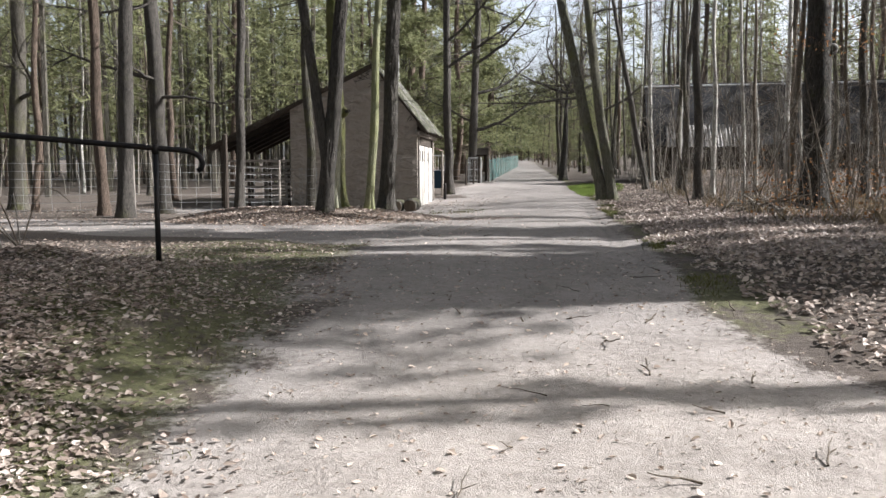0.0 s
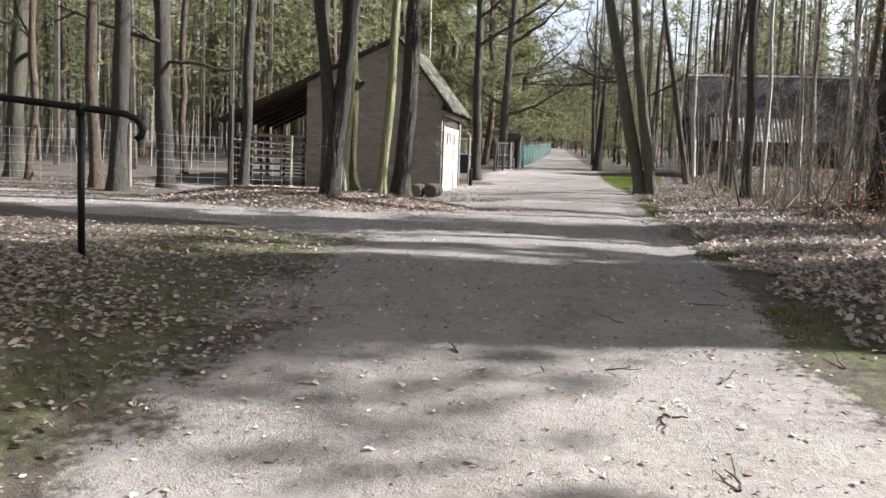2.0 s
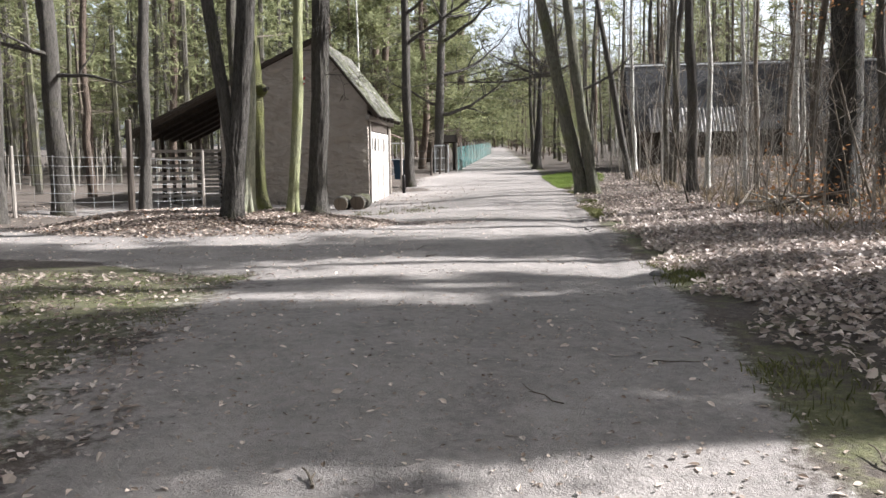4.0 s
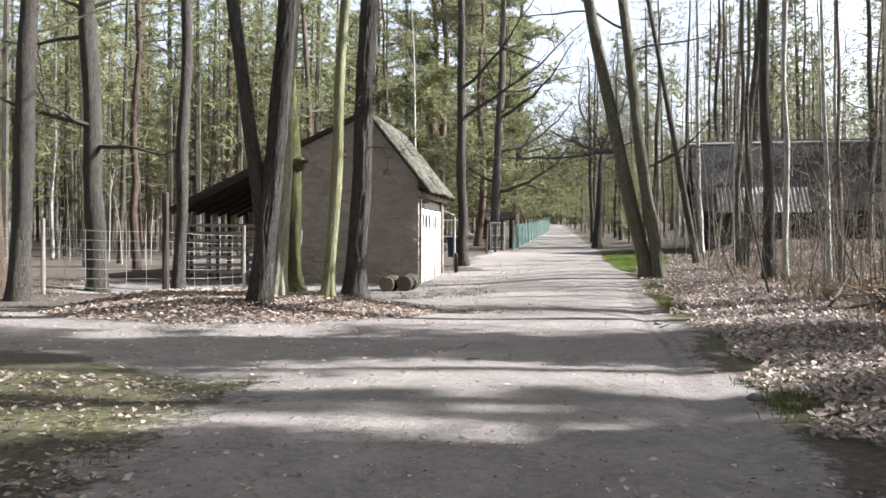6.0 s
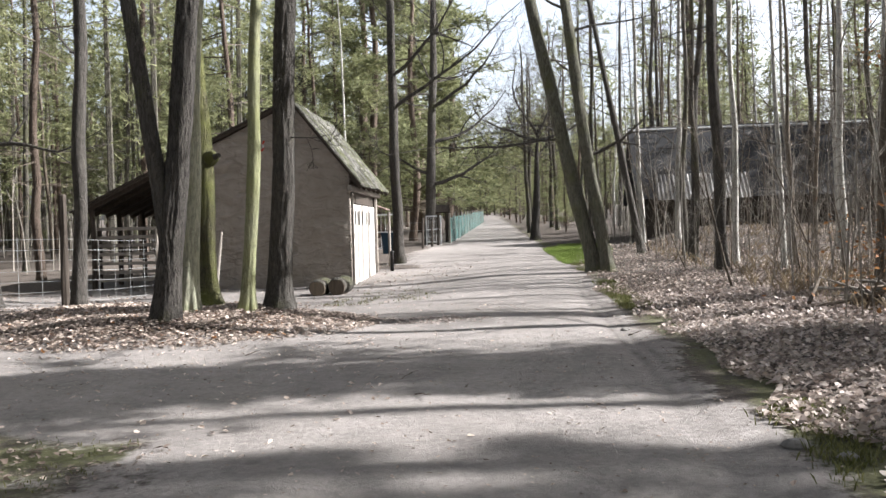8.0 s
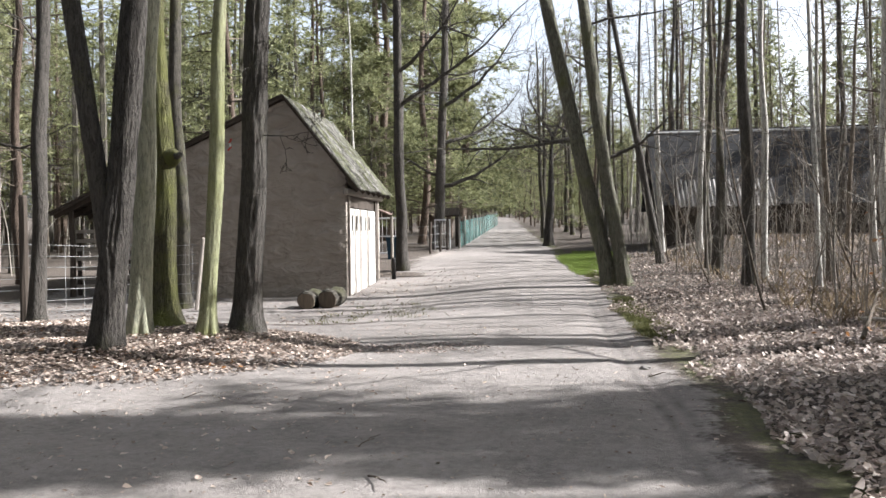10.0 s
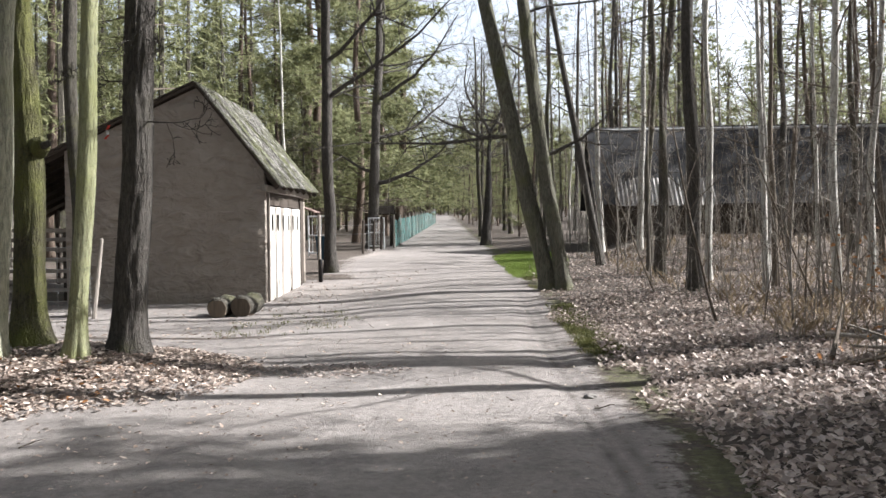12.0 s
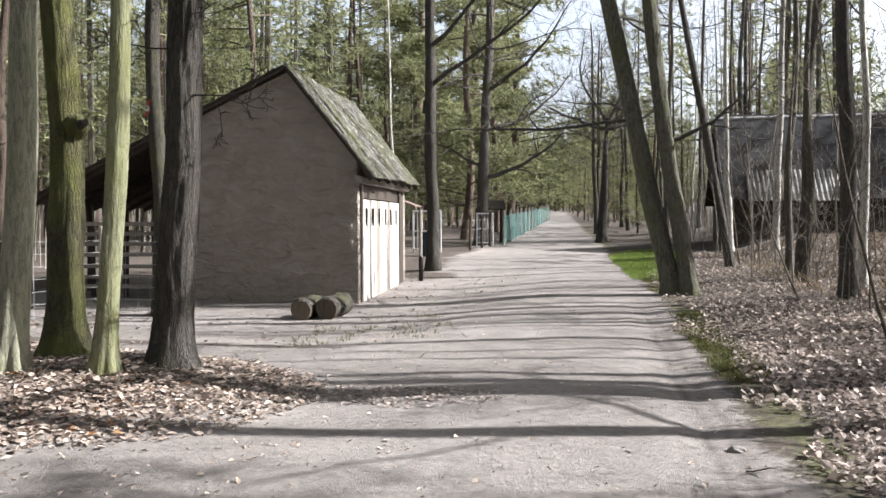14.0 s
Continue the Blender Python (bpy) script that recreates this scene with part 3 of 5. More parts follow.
def clump(verts, faces, p, size, rng, blades=9):
    """A tuft of needles: a few narrow blades round one point."""
    for _ in range(blades):
        d = Vector((rng.gauss(0, 1), rng.gauss(0, 1), rng.gauss(0.15, 0.7))).normalized()
        s = d.orthogonal().normalized() * size * 0.085
        s.rotate(Matrix.Rotation(rng.uniform(0, 6.28), 3, d))
        q = p + d * size * rng.uniform(0.6, 1.15)
        b = len(verts)
        verts += [p - s, q, p + s]
        faces.append((b, b + 1, b + 2))


def pine(seed, h, crown_from, spread, r, tufts, size, label):
    rng = random.Random(seed)
    tree = thing("pine_tree", pose(0, -300 - seed * 3, 0), label, "pine tree", "pines of the forest")
    pts = trunk_line(h, (rng.uniform(-0.02, 0.02), rng.uniform(-0.02, 0.02)), rng, 0.3, 12)
    g, radii = trunk_geo(pts, r, h, 0.3, 7, 0.08)
    part("trunk", g, BARK_PINE, tree, smooth=True)
    wood, needles = Geo(), Geo()
    n = 34
    for i in range(n):
        k = crown_from + (1 - crown_from) * (i + rng.random()) / n
        z = h * min(k, 0.985)
        s = min(range(len(pts)), key=lambda j: abs(pts[j].z - z))
        a = rng.uniform(0, 2 * math.pi)
        ln = spread * (1.15 - 0.85 * (k - crown_from) / (1 - crown_from)) * rng.uniform(0.55, 1.1)
        tip = Vector((pts[s].x + math.cos(a) * ln, pts[s].y + math.sin(a) * ln, z + ln * rng.uniform(-0.15, 0.35)))
        mid = (Vector((pts[s].x, pts[s].y, z)) + tip) / 2 + Vector((0, 0, rng.uniform(-0.15, 0.2)))
        wood.tube([(pts[s].x, pts[s].y, z), mid, tip], [0.035, 0.02, 0.008], 3, cap=False)
        for _ in range(tufts):
            q = mid.lerp(tip, rng.uniform(-0.3, 1.05)) + Vector((rng.gauss(0, 0.25), rng.gauss(0, 0.25), rng.gauss(0.05, 0.18))) * (0.4 + ln * 0.3)
            clump(needles.v, needles.f, q, size * rng.uniform(0.7, 1.3), rng)
    for i in range(40):
        z = h * rng.uniform(0.1, crown_from + 0.05)
        s = min(range(len(pts)), key=lambda j: abs(pts[j].z - z))
        a, ln = rng.uniform(0, 6.28), rng.uniform(0.5, 1.6)
        wood.tube([(pts[s].x, pts[s].y, z), (pts[s].x + math.cos(a) * ln, pts[s].y + math.sin(a) * ln, z + rng.uniform(-0.3, 0.3))], [0.016, 0.004], 3, cap=False)
    tagged(part("branchwork", wood, TWIG, tree), kind="stuff")
    tagged(part("needles", needles, NEEDLES, tree), kind="stuff")
    return tree


# trees that stand by themselves along the track
bare_tree("oak_tree", -4.72, 15.62, (0.09, 0.05), 0.16, 17, BARK_OAK, "dark oak trunk leaning over leaf litter, forked low", 11, 6, 9, 4.0, fork=(0.9, (-0.13, -0.03), 0.12), bend=0.07, flare=0.28, deep=0.018)
bare_tree("beech_tree", -4.85, 16.5, (0.045, 0.043), 0.125, 16, BARK_BEECH, "pale grey smooth trunk beside the dark oak", 12, 6, 6, 2.5, deep=0.003)
bare_tree("oak_tree", -5.05, 17.45, (-0.01, 0.007), 0.165, 17, BARK_MOSSY, "mossy green oak trunk with a flared foot", 13, 3.2, 12, 3.5, bend=0.1, flare=0.85, deep=0.012)
bare_tree("beech_tree", -4.09, 16.72, (0.055, 0.033), 0.093, 16, BARK_GREEN, "slender algae-green trunk in the tree group", 14, 5, 7, 2.5, bend=0.1, flare=0.55, deep=0.003)
bare_tree("oak_tree", -3.91, 17.45, (0.045, 0.029), 0.172, 19, BARK_OAK, "dark furrowed oak trunk at the track's rim", 15, 5.5, 10, 4.0,
          extra=((2.75, (-1, -0.3, -0.1), 0.8, 0.012), (2.7, (1, -0.4, 0.05), 0.9, 0.012), (2.85, (0.5, -0.8, 0.1), 0.8, 0.01)), bend=0.04, flare=0.5, deep=0.022)
bare_tree("pine_tree", -8.2, 23.9, (-0.012, -0.006), 0.145, 19, BARK_GREY, "slim pale pine trunk in front of the lean-to", 16, 9, 8, 2.0, category="pine tree")
bare_tree("oak_tree", -8.65, 19.8, (0.02, 0.02), 0.13, 18, BARK_OAK, "straight dark trunk near the wire fence", 17, 4.0, 10, 3.0)
bare_tree("oak_tree", -11.9, 21.6, (-0.03, -0.02), 0.235, 19, BARK_OAK, "greenish oak trunk beside the enclosure", 18, 3.0, 16, 3.6, 3, extra=((3.3, (1, -0.4, 0.15), 3.2, 0.06), (4.0, (-1, -0.5, 0.25), 3.6, 0.07), (3.7, (0.3, -1, 0.3), 2.6, 0.05)))
bare_tree("oak_tree", -10.5, 17.44, (0.024, 0.016), 0.19, 19, BARK_OAK, "dark straight oak trunk beside the side track", 19, 5, 10, 3.5)
bare_tree("pine_tree", -11.45, 17.99, (-0.024, -0.016), 0.14, 18, BARK_PINE, "sunlit slim pine trunk beside the side track", 20, 9, 8, 2.0, category="pine tree")
bare_tree("oak_tree", -17.15, 21.99, (0.02, 0.02), 0.25, 19, BARK_GREY, "pale oak trunk at the edge of the wood", 21, 3.4, 14, 3.8, 3, extra=((3.6, (1, -0.4, 0.2), 3.6, 0.08), (4.3, (-0.5, -1, 0.2), 3.4, 0.07)))
bare_tree("pine_tree", -15.14, 20.16, (0.03, 0.026), 0.10, 15, BARK_PINE, "thin pine trunk at the edge of the wood", 22, 7, 8, 1.8, category="pine tree")
bare_tree("oak_tree", 0.66, 27.6, (-0.215, 0.003), 0.19, 19, BARK_TWIN, "leaning greenish oak stem, one of two", 23, 3.2, 20, 4.0, 3, twig_mat=BARK_OAK, deep=0.01)
bare_tree("oak_tree", 0.97, 27.5, (-0.135, 0.005), 0.168, 19, BARK_TWIN, "leaning oak stem beside its twin at the track", 24, 2.8, 20, 4.0, 3, twig_mat=BARK_OAK, deep=0.01, extra=((3.1, (1, -0.1, 0.25), 2.6, 0.05),))
bare_tree("oak_tree", 2.15, 34.0, (-0.18, 0.010), 0.12, 14, BARK_OAK, "dark leaning oak trunk behind the twin stems", 25, 3.0, 12, 3.2)
bare_tree("oak_tree", -2.35, 49.5, (0.045, 0.004), 0.24, 5.6, BARK_OAK, "dark gnarled pollard oak at the track's edge", 26, 3.6, 22, 5.5, 3, extra=((5.0, (-1, 0.1, 0.05), 4.2, 0.10), (5.2, (1, -0.2, 0.05), 3.6, 0.09), (5.3, (-0.5, -0.3, 0.9), 4.5, 0.08), (5.4, (0.4, 0.2, 1), 4.5, 0.08)))
bare_tree("oak_tree", -5.85, 33.6, (-0.004, 0.0), 0.185, 18, BARK_OAK, "straight oak trunk beyond the hut", 27, 6.5, 10, 3.6, 3, extra=((5.2, (1, 0.1, 0.25), 5.5, 0.07), (6.3, (1, -0.3, 0.5), 4.5, 0.07)))
bare_tree("oak_tree", -7.3, 46.5, (0.04, 0.011), 0.25, 19, BARK_OAK, "spreading bare oak behind the fence", 28, 4.5, 20, 5.0, 3,
          extra=((2.9, (1.0, -0.1, 0.05), 4.6, 0.11), (4.8, (1.0, 0.1, 0.3), 5.0, 0.10), (3.4, (-0.9, -0.3, 0.3), 3.4, 0.08), (6.5, (0.9, -0.2, 0.4), 5.5, 0.10)))
bare_tree("birch_tree", 2.55, 40.0, (-0.03, 0.002), 0.10, 14, BARK_BIRCH, "thin pale birch in the undergrowth", 29, 4, 9, 2.2, twig_mat=TWIG)
bare_tree("birch_tree", 3.5, 36.2, (0.02, -0.005), 0.10, 14, BARK_BIRCH, "thin birch before the dark shed", 30, 4, 9, 2.2, twig_mat=TWIG)
bare_tree("oak_tree", 3.3, 30.2, (0.05, -0.009), 0.11, 17, BARK_OAK, "slim dark trunk in the brushwood", 31, 4, 10, 2.6)
bare_tree("oak_tree", 3.6, 26.6, (-0.02, 0.005), 0.14, 18, BARK_OAK, "dark trunk among saplings", 32, 4, 10, 2.8)
bare_tree("birch_tree", 4.2, 28.4, (-0.009, 0.002), 0.08, 15, BARK_BIRCH, "slim birch among dark trunks", 33, 4, 9, 2.2, twig_mat=TWIG)
bare_tree("oak_tree", 5.65, 19.8, (-0.004, 0.001), 0.30, 20, BARK_OAK, "stout dark oak in the brushwood", 34, 4.5, 14, 4.0)

bare_tree("oak_tree", -16.9, 19.4, (0.02, 0.0), 0.36, 19, BARK_BROAD, "broad lichen-covered oak beside the side track", 35, 4.0, 12, 3.8)



def make_burl(x, y, z, r, label):
    """A mossy swelling on a trunk, with the stub of a lost limb."""
    b = thing("burl", pose(x, y, z), label, "burl")
    g, rings, seg = Geo(), 8, 14
    for i in range(rings + 1):
        t = math.pi * i / rings
        for k in range(seg):
            a = 2 * math.pi * k / seg
            d = Vector((math.sin(t) * math.cos(a), math.sin(t) * math.sin(a), math.cos(t)))
            g.v.append(d * r * (1 + 0.3 * noise.noise(d * 2.3 + Vector((x, y, z)))))
    g.f += [(i * seg + k, (i + 1) * seg + k, (i + 1) * seg + (k + 1) % seg, i * seg + (k + 1) % seg) for i in range(rings) for k in range(seg)]
    part("swelling", g, BARK_MOSSY, b, smooth=True)
    g = Geo()
    g.tube([(0, 0, 0), (r * 0.9, -r * 0.5, r * 0.1), (r * 1.5, -r * 0.8, r * 0.25)], [r * 0.45, r * 0.36, r * 0.3], 9, 0.15)
    part("limb_stub", g, BARK_OAK, b)


make_burl(-4.9, 17.45, 2.42, 0.12, "mossy green burl on the mossy oak trunk")


def make_ribbon():
    """A scrap of red and white marking tape caught on a twig."""
    tape = thing("marking_tape", pose(-4.0, 17.3, 2.62), "torn red and white tape tied to the dark oak", "tape")
    for n, (a, b, mat) in enumerate((((0, 0.0), (-0.03, -0.05), RIBBON_RED), ((-0.03, -0.05), (-0.01, -0.10), WHITE_PAINT), ((-0.01, -0.10), (-0.04, -0.15), RIBBON_RED))):
        g = Geo()
        for k in range(5):
            u = k / 4
            x, z = a[0] + (b[0] - a[0]) * u, a[1] + (b[1] - a[1]) * u
            for side in (-0.014, 0.014):
                g.v.append(Vector((x + side, 0.012 * math.sin(3 * u + n), z)))
                g.v.append(Vector((x + side, 0.012 * math.sin(3 * u + n) + 0.002, z)))
        for k in range(4):
            q = 4 * k
            g.f += [(q, q + 2, q + 6, q + 4), (q + 1, q + 5, q + 7, q + 3), (q, q + 4, q + 5, q + 1), (q + 2, q + 3, q + 7, q + 6)]
        part("stripe", g, mat, tape)


make_ribbon()

# bare oaks, mostly out of view, added for their shadow streaks across the track
SHADERS = [(8.0, 18.8, 0.2), (9.5, 12.9, 0.14), (15.0, 16.0, 0.18), (11.0, 21.6, 0.18), (9.0, 24.2, 0.15), (14.0, 27.5, 0.2), (8.5, 27.0, 0.12), (17.0, 23.0, 0.2), (3.6, 51.5, 0.15), (6.2, 55, 0.18), (4.6, 60, 0.15), (2.4, 66, 0.15), (8.6, 39.0, 0.12)]
for n, (x, y, r) in enumerate(SHADERS):
    bare_tree("oak_tree", x, y, (0.02 * (n % 3 - 1), 0.02), r, 16 + n % 4, BARK_OAK, "bare oak added to cast shadow streaks on the track", 200 + n, 4, 10, 3.6, 2, TWIG, "bare oaks of the thin wood")

for n, (x, y) in enumerate(((-3.4, 60), (-4.0, 69), (-4.8, 77), (-1.8, 64), (-2.6, 72), (0.4, 57))):
    bare_tree("oak_tree", x, y, (0.03 * (n % 3 - 1), 0.0), 0.15, 12 + n % 3, BARK_GREY, "bare grey oak arching over the far track", 230 + n, 3.5, 16, 4.2, 3, TWIG, "bare oaks of the thin wood")


def scatter(count, seed, zones, ok, gap=0.0):
    rng, out, tries = random.Random(seed), [], 0
    while len(out) < count and tries < count * 60:
        tries += 1
        x0, x1, y0, y1 = rng.choice(zones)
        x, y = rng.uniform(x0, x1), rng.uniform(y0, y1)
        if ok(x, y) and (not gap or all((x - a) ** 2 + (y - b) ** 2 > gap * gap for a, b in out)):
            out.append((x, y))
    return out


# forest
PINES = [pine(1, 17, 0.40, 2.4, 0.15, 18, 0.22, "tall slim pine with a green crown in the wood"),
         pine(2, 15, 0.26, 2.4, 0.13, 18, 0.22, "slim pine with low green branches in the wood"),
         pine(3, 19, 0.5, 2.6, 0.17, 18, 0.23, "tall reddish pine with a high crown"),
         pine(4, 12, 0.14, 2.2, 0.11, 30, 0.22, "young dense pine in the wood")]
SHADE_PINE = pine(5, 15, 0.2, 2.3, 0.15, 24, 0.36, "unseen dense pine added to shade the track")
BROAD_PINE = pine(8, 13, 0.08, 3.0, 0.14, 64, 0.24, "broad sunlit pine with a dense green crown")
TALL_PINE = pine(6, 22, 0.52, 2.5, 0.17, 26, 0.34, "tall unseen pine with a dense high crown, added to cast shade")
rng = random.Random(7)


def free(x, y):
    rel = x + 0.113 * y
    if y > 20 and -4.5 - (1.5 if y > 33 else 0) < rel < 3.0 + (2.0 if y < 45 else 0):
        return False
    if -15 < x < -4 and 10 < y < 34:
        return False
    if 1.5 < x < 18 and 38 < y < 50:
        return False
    if x > -14 and y < 24 and x < 7:
        return False
    k = y - 0.3 * x
    if x > 0 and k < 33 and x < 27:
        # kept clear for the sun, apart from unseen pine rows added as shade
        return False
    return True


spots = []
tries = 0
while len(spots) < 165 and tries < 40000:
    tries += 1
    zone = rng.random()
    if zone < 0.46:
        x, y = rng.uniform(-50, -8), rng.uniform(20, 85)
    elif zone < 0.60:
        x, y = rng.uniform(5, 38), rng.uniform(18, 85)
    elif zone < 0.66:
        x, y = rng.uniform(9, 26), rng.uniform(6, 16)
    else:
        x, y = rng.uniform(-38, 14), rng.uniform(62, 125)
    if free(x, y) and all((x - a) ** 2 + (y - b) ** 2 > 3.0 for a, b in spots):
        spots.append((x, y))
# rows of mostly unseen pines added to cast the shade bands on the track
SHADE_ROWS = [(x, k + 0.3 * x) for k, lo, hi, step in ((6.9, 8.6, 19, 1.5), (7.4, 8.2, 19, 1.4), (8.2, 8.8, 19, 1.5),  (37.5, 18.5, 30, 3.2), (41, 18.5, 30, 3.2), (45, 18.5, 28, 3.2), (13.0, 10.4, 18, 2.0), (13.8, 10.9, 18, 2.0), (10.2, 20.5, 23, 1.4), (51, 14, 25, 3.4), (57, 14, 25, 3.4)) for x in np.arange(lo, hi, step)]
spots += [(x + rng.uniform(-0.4, 0.4), y + rng.uniform(-0.3, 0.3)) for x, y in SHADE_ROWS]
for n, (x, y) in enumerate(spots):
    pick = rng.choice(PINES[:3]) if y < 34 and x < 0 else rng.choice(PINES)
    s = rng.uniform(0.8, 1.2)
    if n >= len(spots) - len(SHADE_ROWS):
        pick, s = SHADE_PINE if y < 22 else PINES[1], rng.uniform(1.08, 1.22)
    w = s * 0.66 if n >= len(spots) - len(SHADE_ROWS) and y < 22 else s
    m = Matrix.LocRotScale((x, y, height(x, y) - 0.05), Euler((0, 0, rng.uniform(0, 6.28))), (w, w, s))
    if n < 4:
        PINES[n].matrix_basis = m
    elif n == len(spots) - len(SHADE_ROWS):
        SHADE_PINE.matrix_basis = m
    else:
        copy_thing(pick, m)
# unseen pines added beside the start, whose crowns dapple the bank
for n, (x, k, model, w, q) in enumerate(((14.6, 5.7, TALL_PINE, 1.05, 1.0), (13.4, 5.9, TALL_PINE, 1.1, 1.05), (15.6, 6.2, TALL_PINE, 0.95, 1.0), (13.6, 3.3, TALL_PINE, 0.7, 1.05), (11.8, 3.4, SHADE_PINE, 0.36, 1.1), (10.8, 13.6, TALL_PINE, 0.8, 0.95), (12.0, 14.3, TALL_PINE, 0.75, 1.0))):
    y = k + 0.3 * x
    m = Matrix.LocRotScale((x, y, height(x, y) - 0.05), Euler((0, 0, x)), (w, w, q))
    if n == 0:
        model.matrix_basis = m
    else:
        copy_thing(model, m)
# broad sunlit pines behind the netting, and the pines that close the far end of the track
BROAD = [(-9.7, 62.0, 1.4), (-11.8, 67.0, 1.35), (-12.6, 57.5, 1.25), (-11.0, 74.0, 1.4), (-14.6, 63.0, 1.4), (-9.4, 52.5, 0.95)]
for n in range(30):
    y = 96 + n * 3.2
    side = -1 if n % 2 else 1
    BROAD.append((0.55 - 0.136 * (y - 10.5) + side * (3.6 + 1.4 * (n % 3)) * (1.0 if y < 165 else 0.25), y, 1.0 + 0.12 * (n % 4)))
for n, (x, y, q) in enumerate(BROAD):
    m = Matrix.LocRotScale((x, y, height(x, y) - 0.1), Euler((0, 0, x * 3)), (q * 1.1, q * 1.1, q))
    if n == 0:
        BROAD_PINE.matrix_basis = m
    else:
        copy_thing(BROAD_PINE if n < 6 else PINES[3], m)


def far_woods():
    """The woods beyond the nearest trees: trunks and tufted crowns, thinner with distance."""
    rng = random.Random(70)
    wood, green = Geo(), Geo()
    n = 0
    while n < 760:
        x, y = rng.uniform(-130, 120), rng.uniform(-40, 260)
        rel = x + 0.113 * y
        if (-55 < x < 42 and y < 90 and not (y < 16 and (x < -18 or x > 30))) or (-6.5 < rel < 4.0 and y < 165) or math.hypot(x, y) < 24:
            continue
        n += 1
        z0, h = height(x, y), rng.uniform(13, 21)
        if n % 5 == 0:
            # unseen trees behind the start and beside the bank, added to cut skylight
            while True:
                x, y = rng.uniform(-34, 34), rng.uniform(-34, 13)
                k = y - 0.3 * x
                if (y < -7 or x < -11) and not (x > 0 and k > -8) and not (x > -15 and y > 6):
                    break
            z0 = 0.0
        lean = rng.uniform(-0.4, 0.4)
        wood.tube([(x, y, z0 - 0.2), (x + lean * 0.5, y, z0 + h * 0.5), (x + lean, y, z0 + h)], [0.17, 0.13, 0.03], 4, cap=False)
        low = rng.choice((0.12, 0.25, 0.4))
        for _ in range(46):
            k = low + (1 - low) * rng.random()
            a, r = rng.uniform(0, 6.28), 2.7 * (1.1 - 0.9 * (k - low) / (1 - low)) * math.sqrt(rng.random())
            clump(green.v, green.f, Vector((x + lean * k + math.cos(a) * r, y + math.sin(a) * r, z0 + h * k)), rng.uniform(0.9, 1.5), rng, 5)
    for x, y in scatter(150, 71, [(-60, 15, 165, 235)], lambda x, y: True):
        z0, h = height(x, y), rng.uniform(12, 19)
        wood.tube([(x, y, z0 - 0.2), (x, y, z0 + h)], [0.2, 0.04], 4, cap=False)
        for _ in range(70):
            k = 0.03 + 0.97 * rng.random()
            a, r = rng.uniform(0, 6.28), 3.2 * (1.1 - k) * math.sqrt(rng.random())
            clump(green.v, green.f, Vector((x + math.cos(a) * r, y + math.sin(a) * r, z0 + h * k)), rng.uniform(1.0, 1.7), rng, 4)
    # a nearer belt with finer tufts
    belt = scatter(260, 72, [(-70, -14, 30, 100), (-50, -14, 28, 80), (-60, -14, 40, 90), (6, 60, 52, 110), (-34, -9, 60, 120)], lambda x, y: not (-7.5 < x + 0.113 * y < 5.5) and not (x > 0 and y - 0.3 * x < 33), 1.2)
    for x, y in belt:
        z0, h, low = height(x, y), rng.uniform(12, 18), rng.choice((0.15, 0.28, 0.4))
        lean = rng.uniform(-0.5, 0.5)
        wood.tube([(x, y, z0 - 0.2), (x + lean * 0.4, y, z0 + h * 0.5), (x + lean, y, z0 + h)], [0.14, 0.11, 0.03], 5, cap=False)
        for _ in range(260):
            k = low + (1 - low) * rng.random() ** 0.85
            a, r = rng.uniform(0, 6.28), 2.3 * (1.1 - 0.9 * (k - low) / (1 - low)) * math.sqrt(rng.random())
            clump(green.v, green.f, Vector((x + lean * k + math.cos(a) * r, y + math.sin(a) * r, z0 + h * k)), rng.uniform(0.28, 0.5), rng, 6)
    woods = thing("far_woods", pose(0, 0, 0), "distant pine wood closing the view", "woods", kind="stuff")
    tagged(part("trunks", wood, BARK_GREY, woods), kind="stuff")
    tagged(part("needles", green, NEEDLES, woods), kind="stuff")


far_woods()


# young bare trees and saplings of the brushwood
def sapling(seed, h, r, mat, label, kids=9, name="sapling", category="sapling", lean=0.06):
    rng = random.Random(seed)
    tree = thing(name, pose(0, 0, 0), label, category, "brushwood beside the track")
    g, pts, p, d = Geo(), [Vector((0, 0, -0.05))], Vector((0, 0, -0.05)), Vector((rng.uniform(-lean, lean), rng.uniform(-lean, lean), 1)).normalized()
    n = 9
    for i in range(n):
        d = (d + Vector((rng.uniform(-1, 1), rng.uniform(-1, 1), 0.5)) * 0.07).normalized()
        p = p + d * h / n
        pts.append(p.copy())
    g.tube(pts, [r * (1 - 0.85 * i / n) for i in range(n + 1)], 6)
    part("stem", g, mat, tree, smooth=True)
    g = Geo()
    for i in range(kids):
        k = rng.uniform(0.15, 0.98)
        a = int(k * n)
        s = pts[a].lerp(pts[min(a + 1, n)], k * n - a)
        ang = rng.uniform(0, 6.28)
        grow(g, s, (math.cos(ang), math.sin(ang), rng.uniform(0.4, 1.4)), h * rng.uniform(0.12, 0.3) * (1.1 - 0.5 * k), r * 0.35, 1, rng, -0.1, 3, 0.25, 4, 0.003)
    tagged(part("twigwork", g, mat, tree), kind="stuff")
    return tree


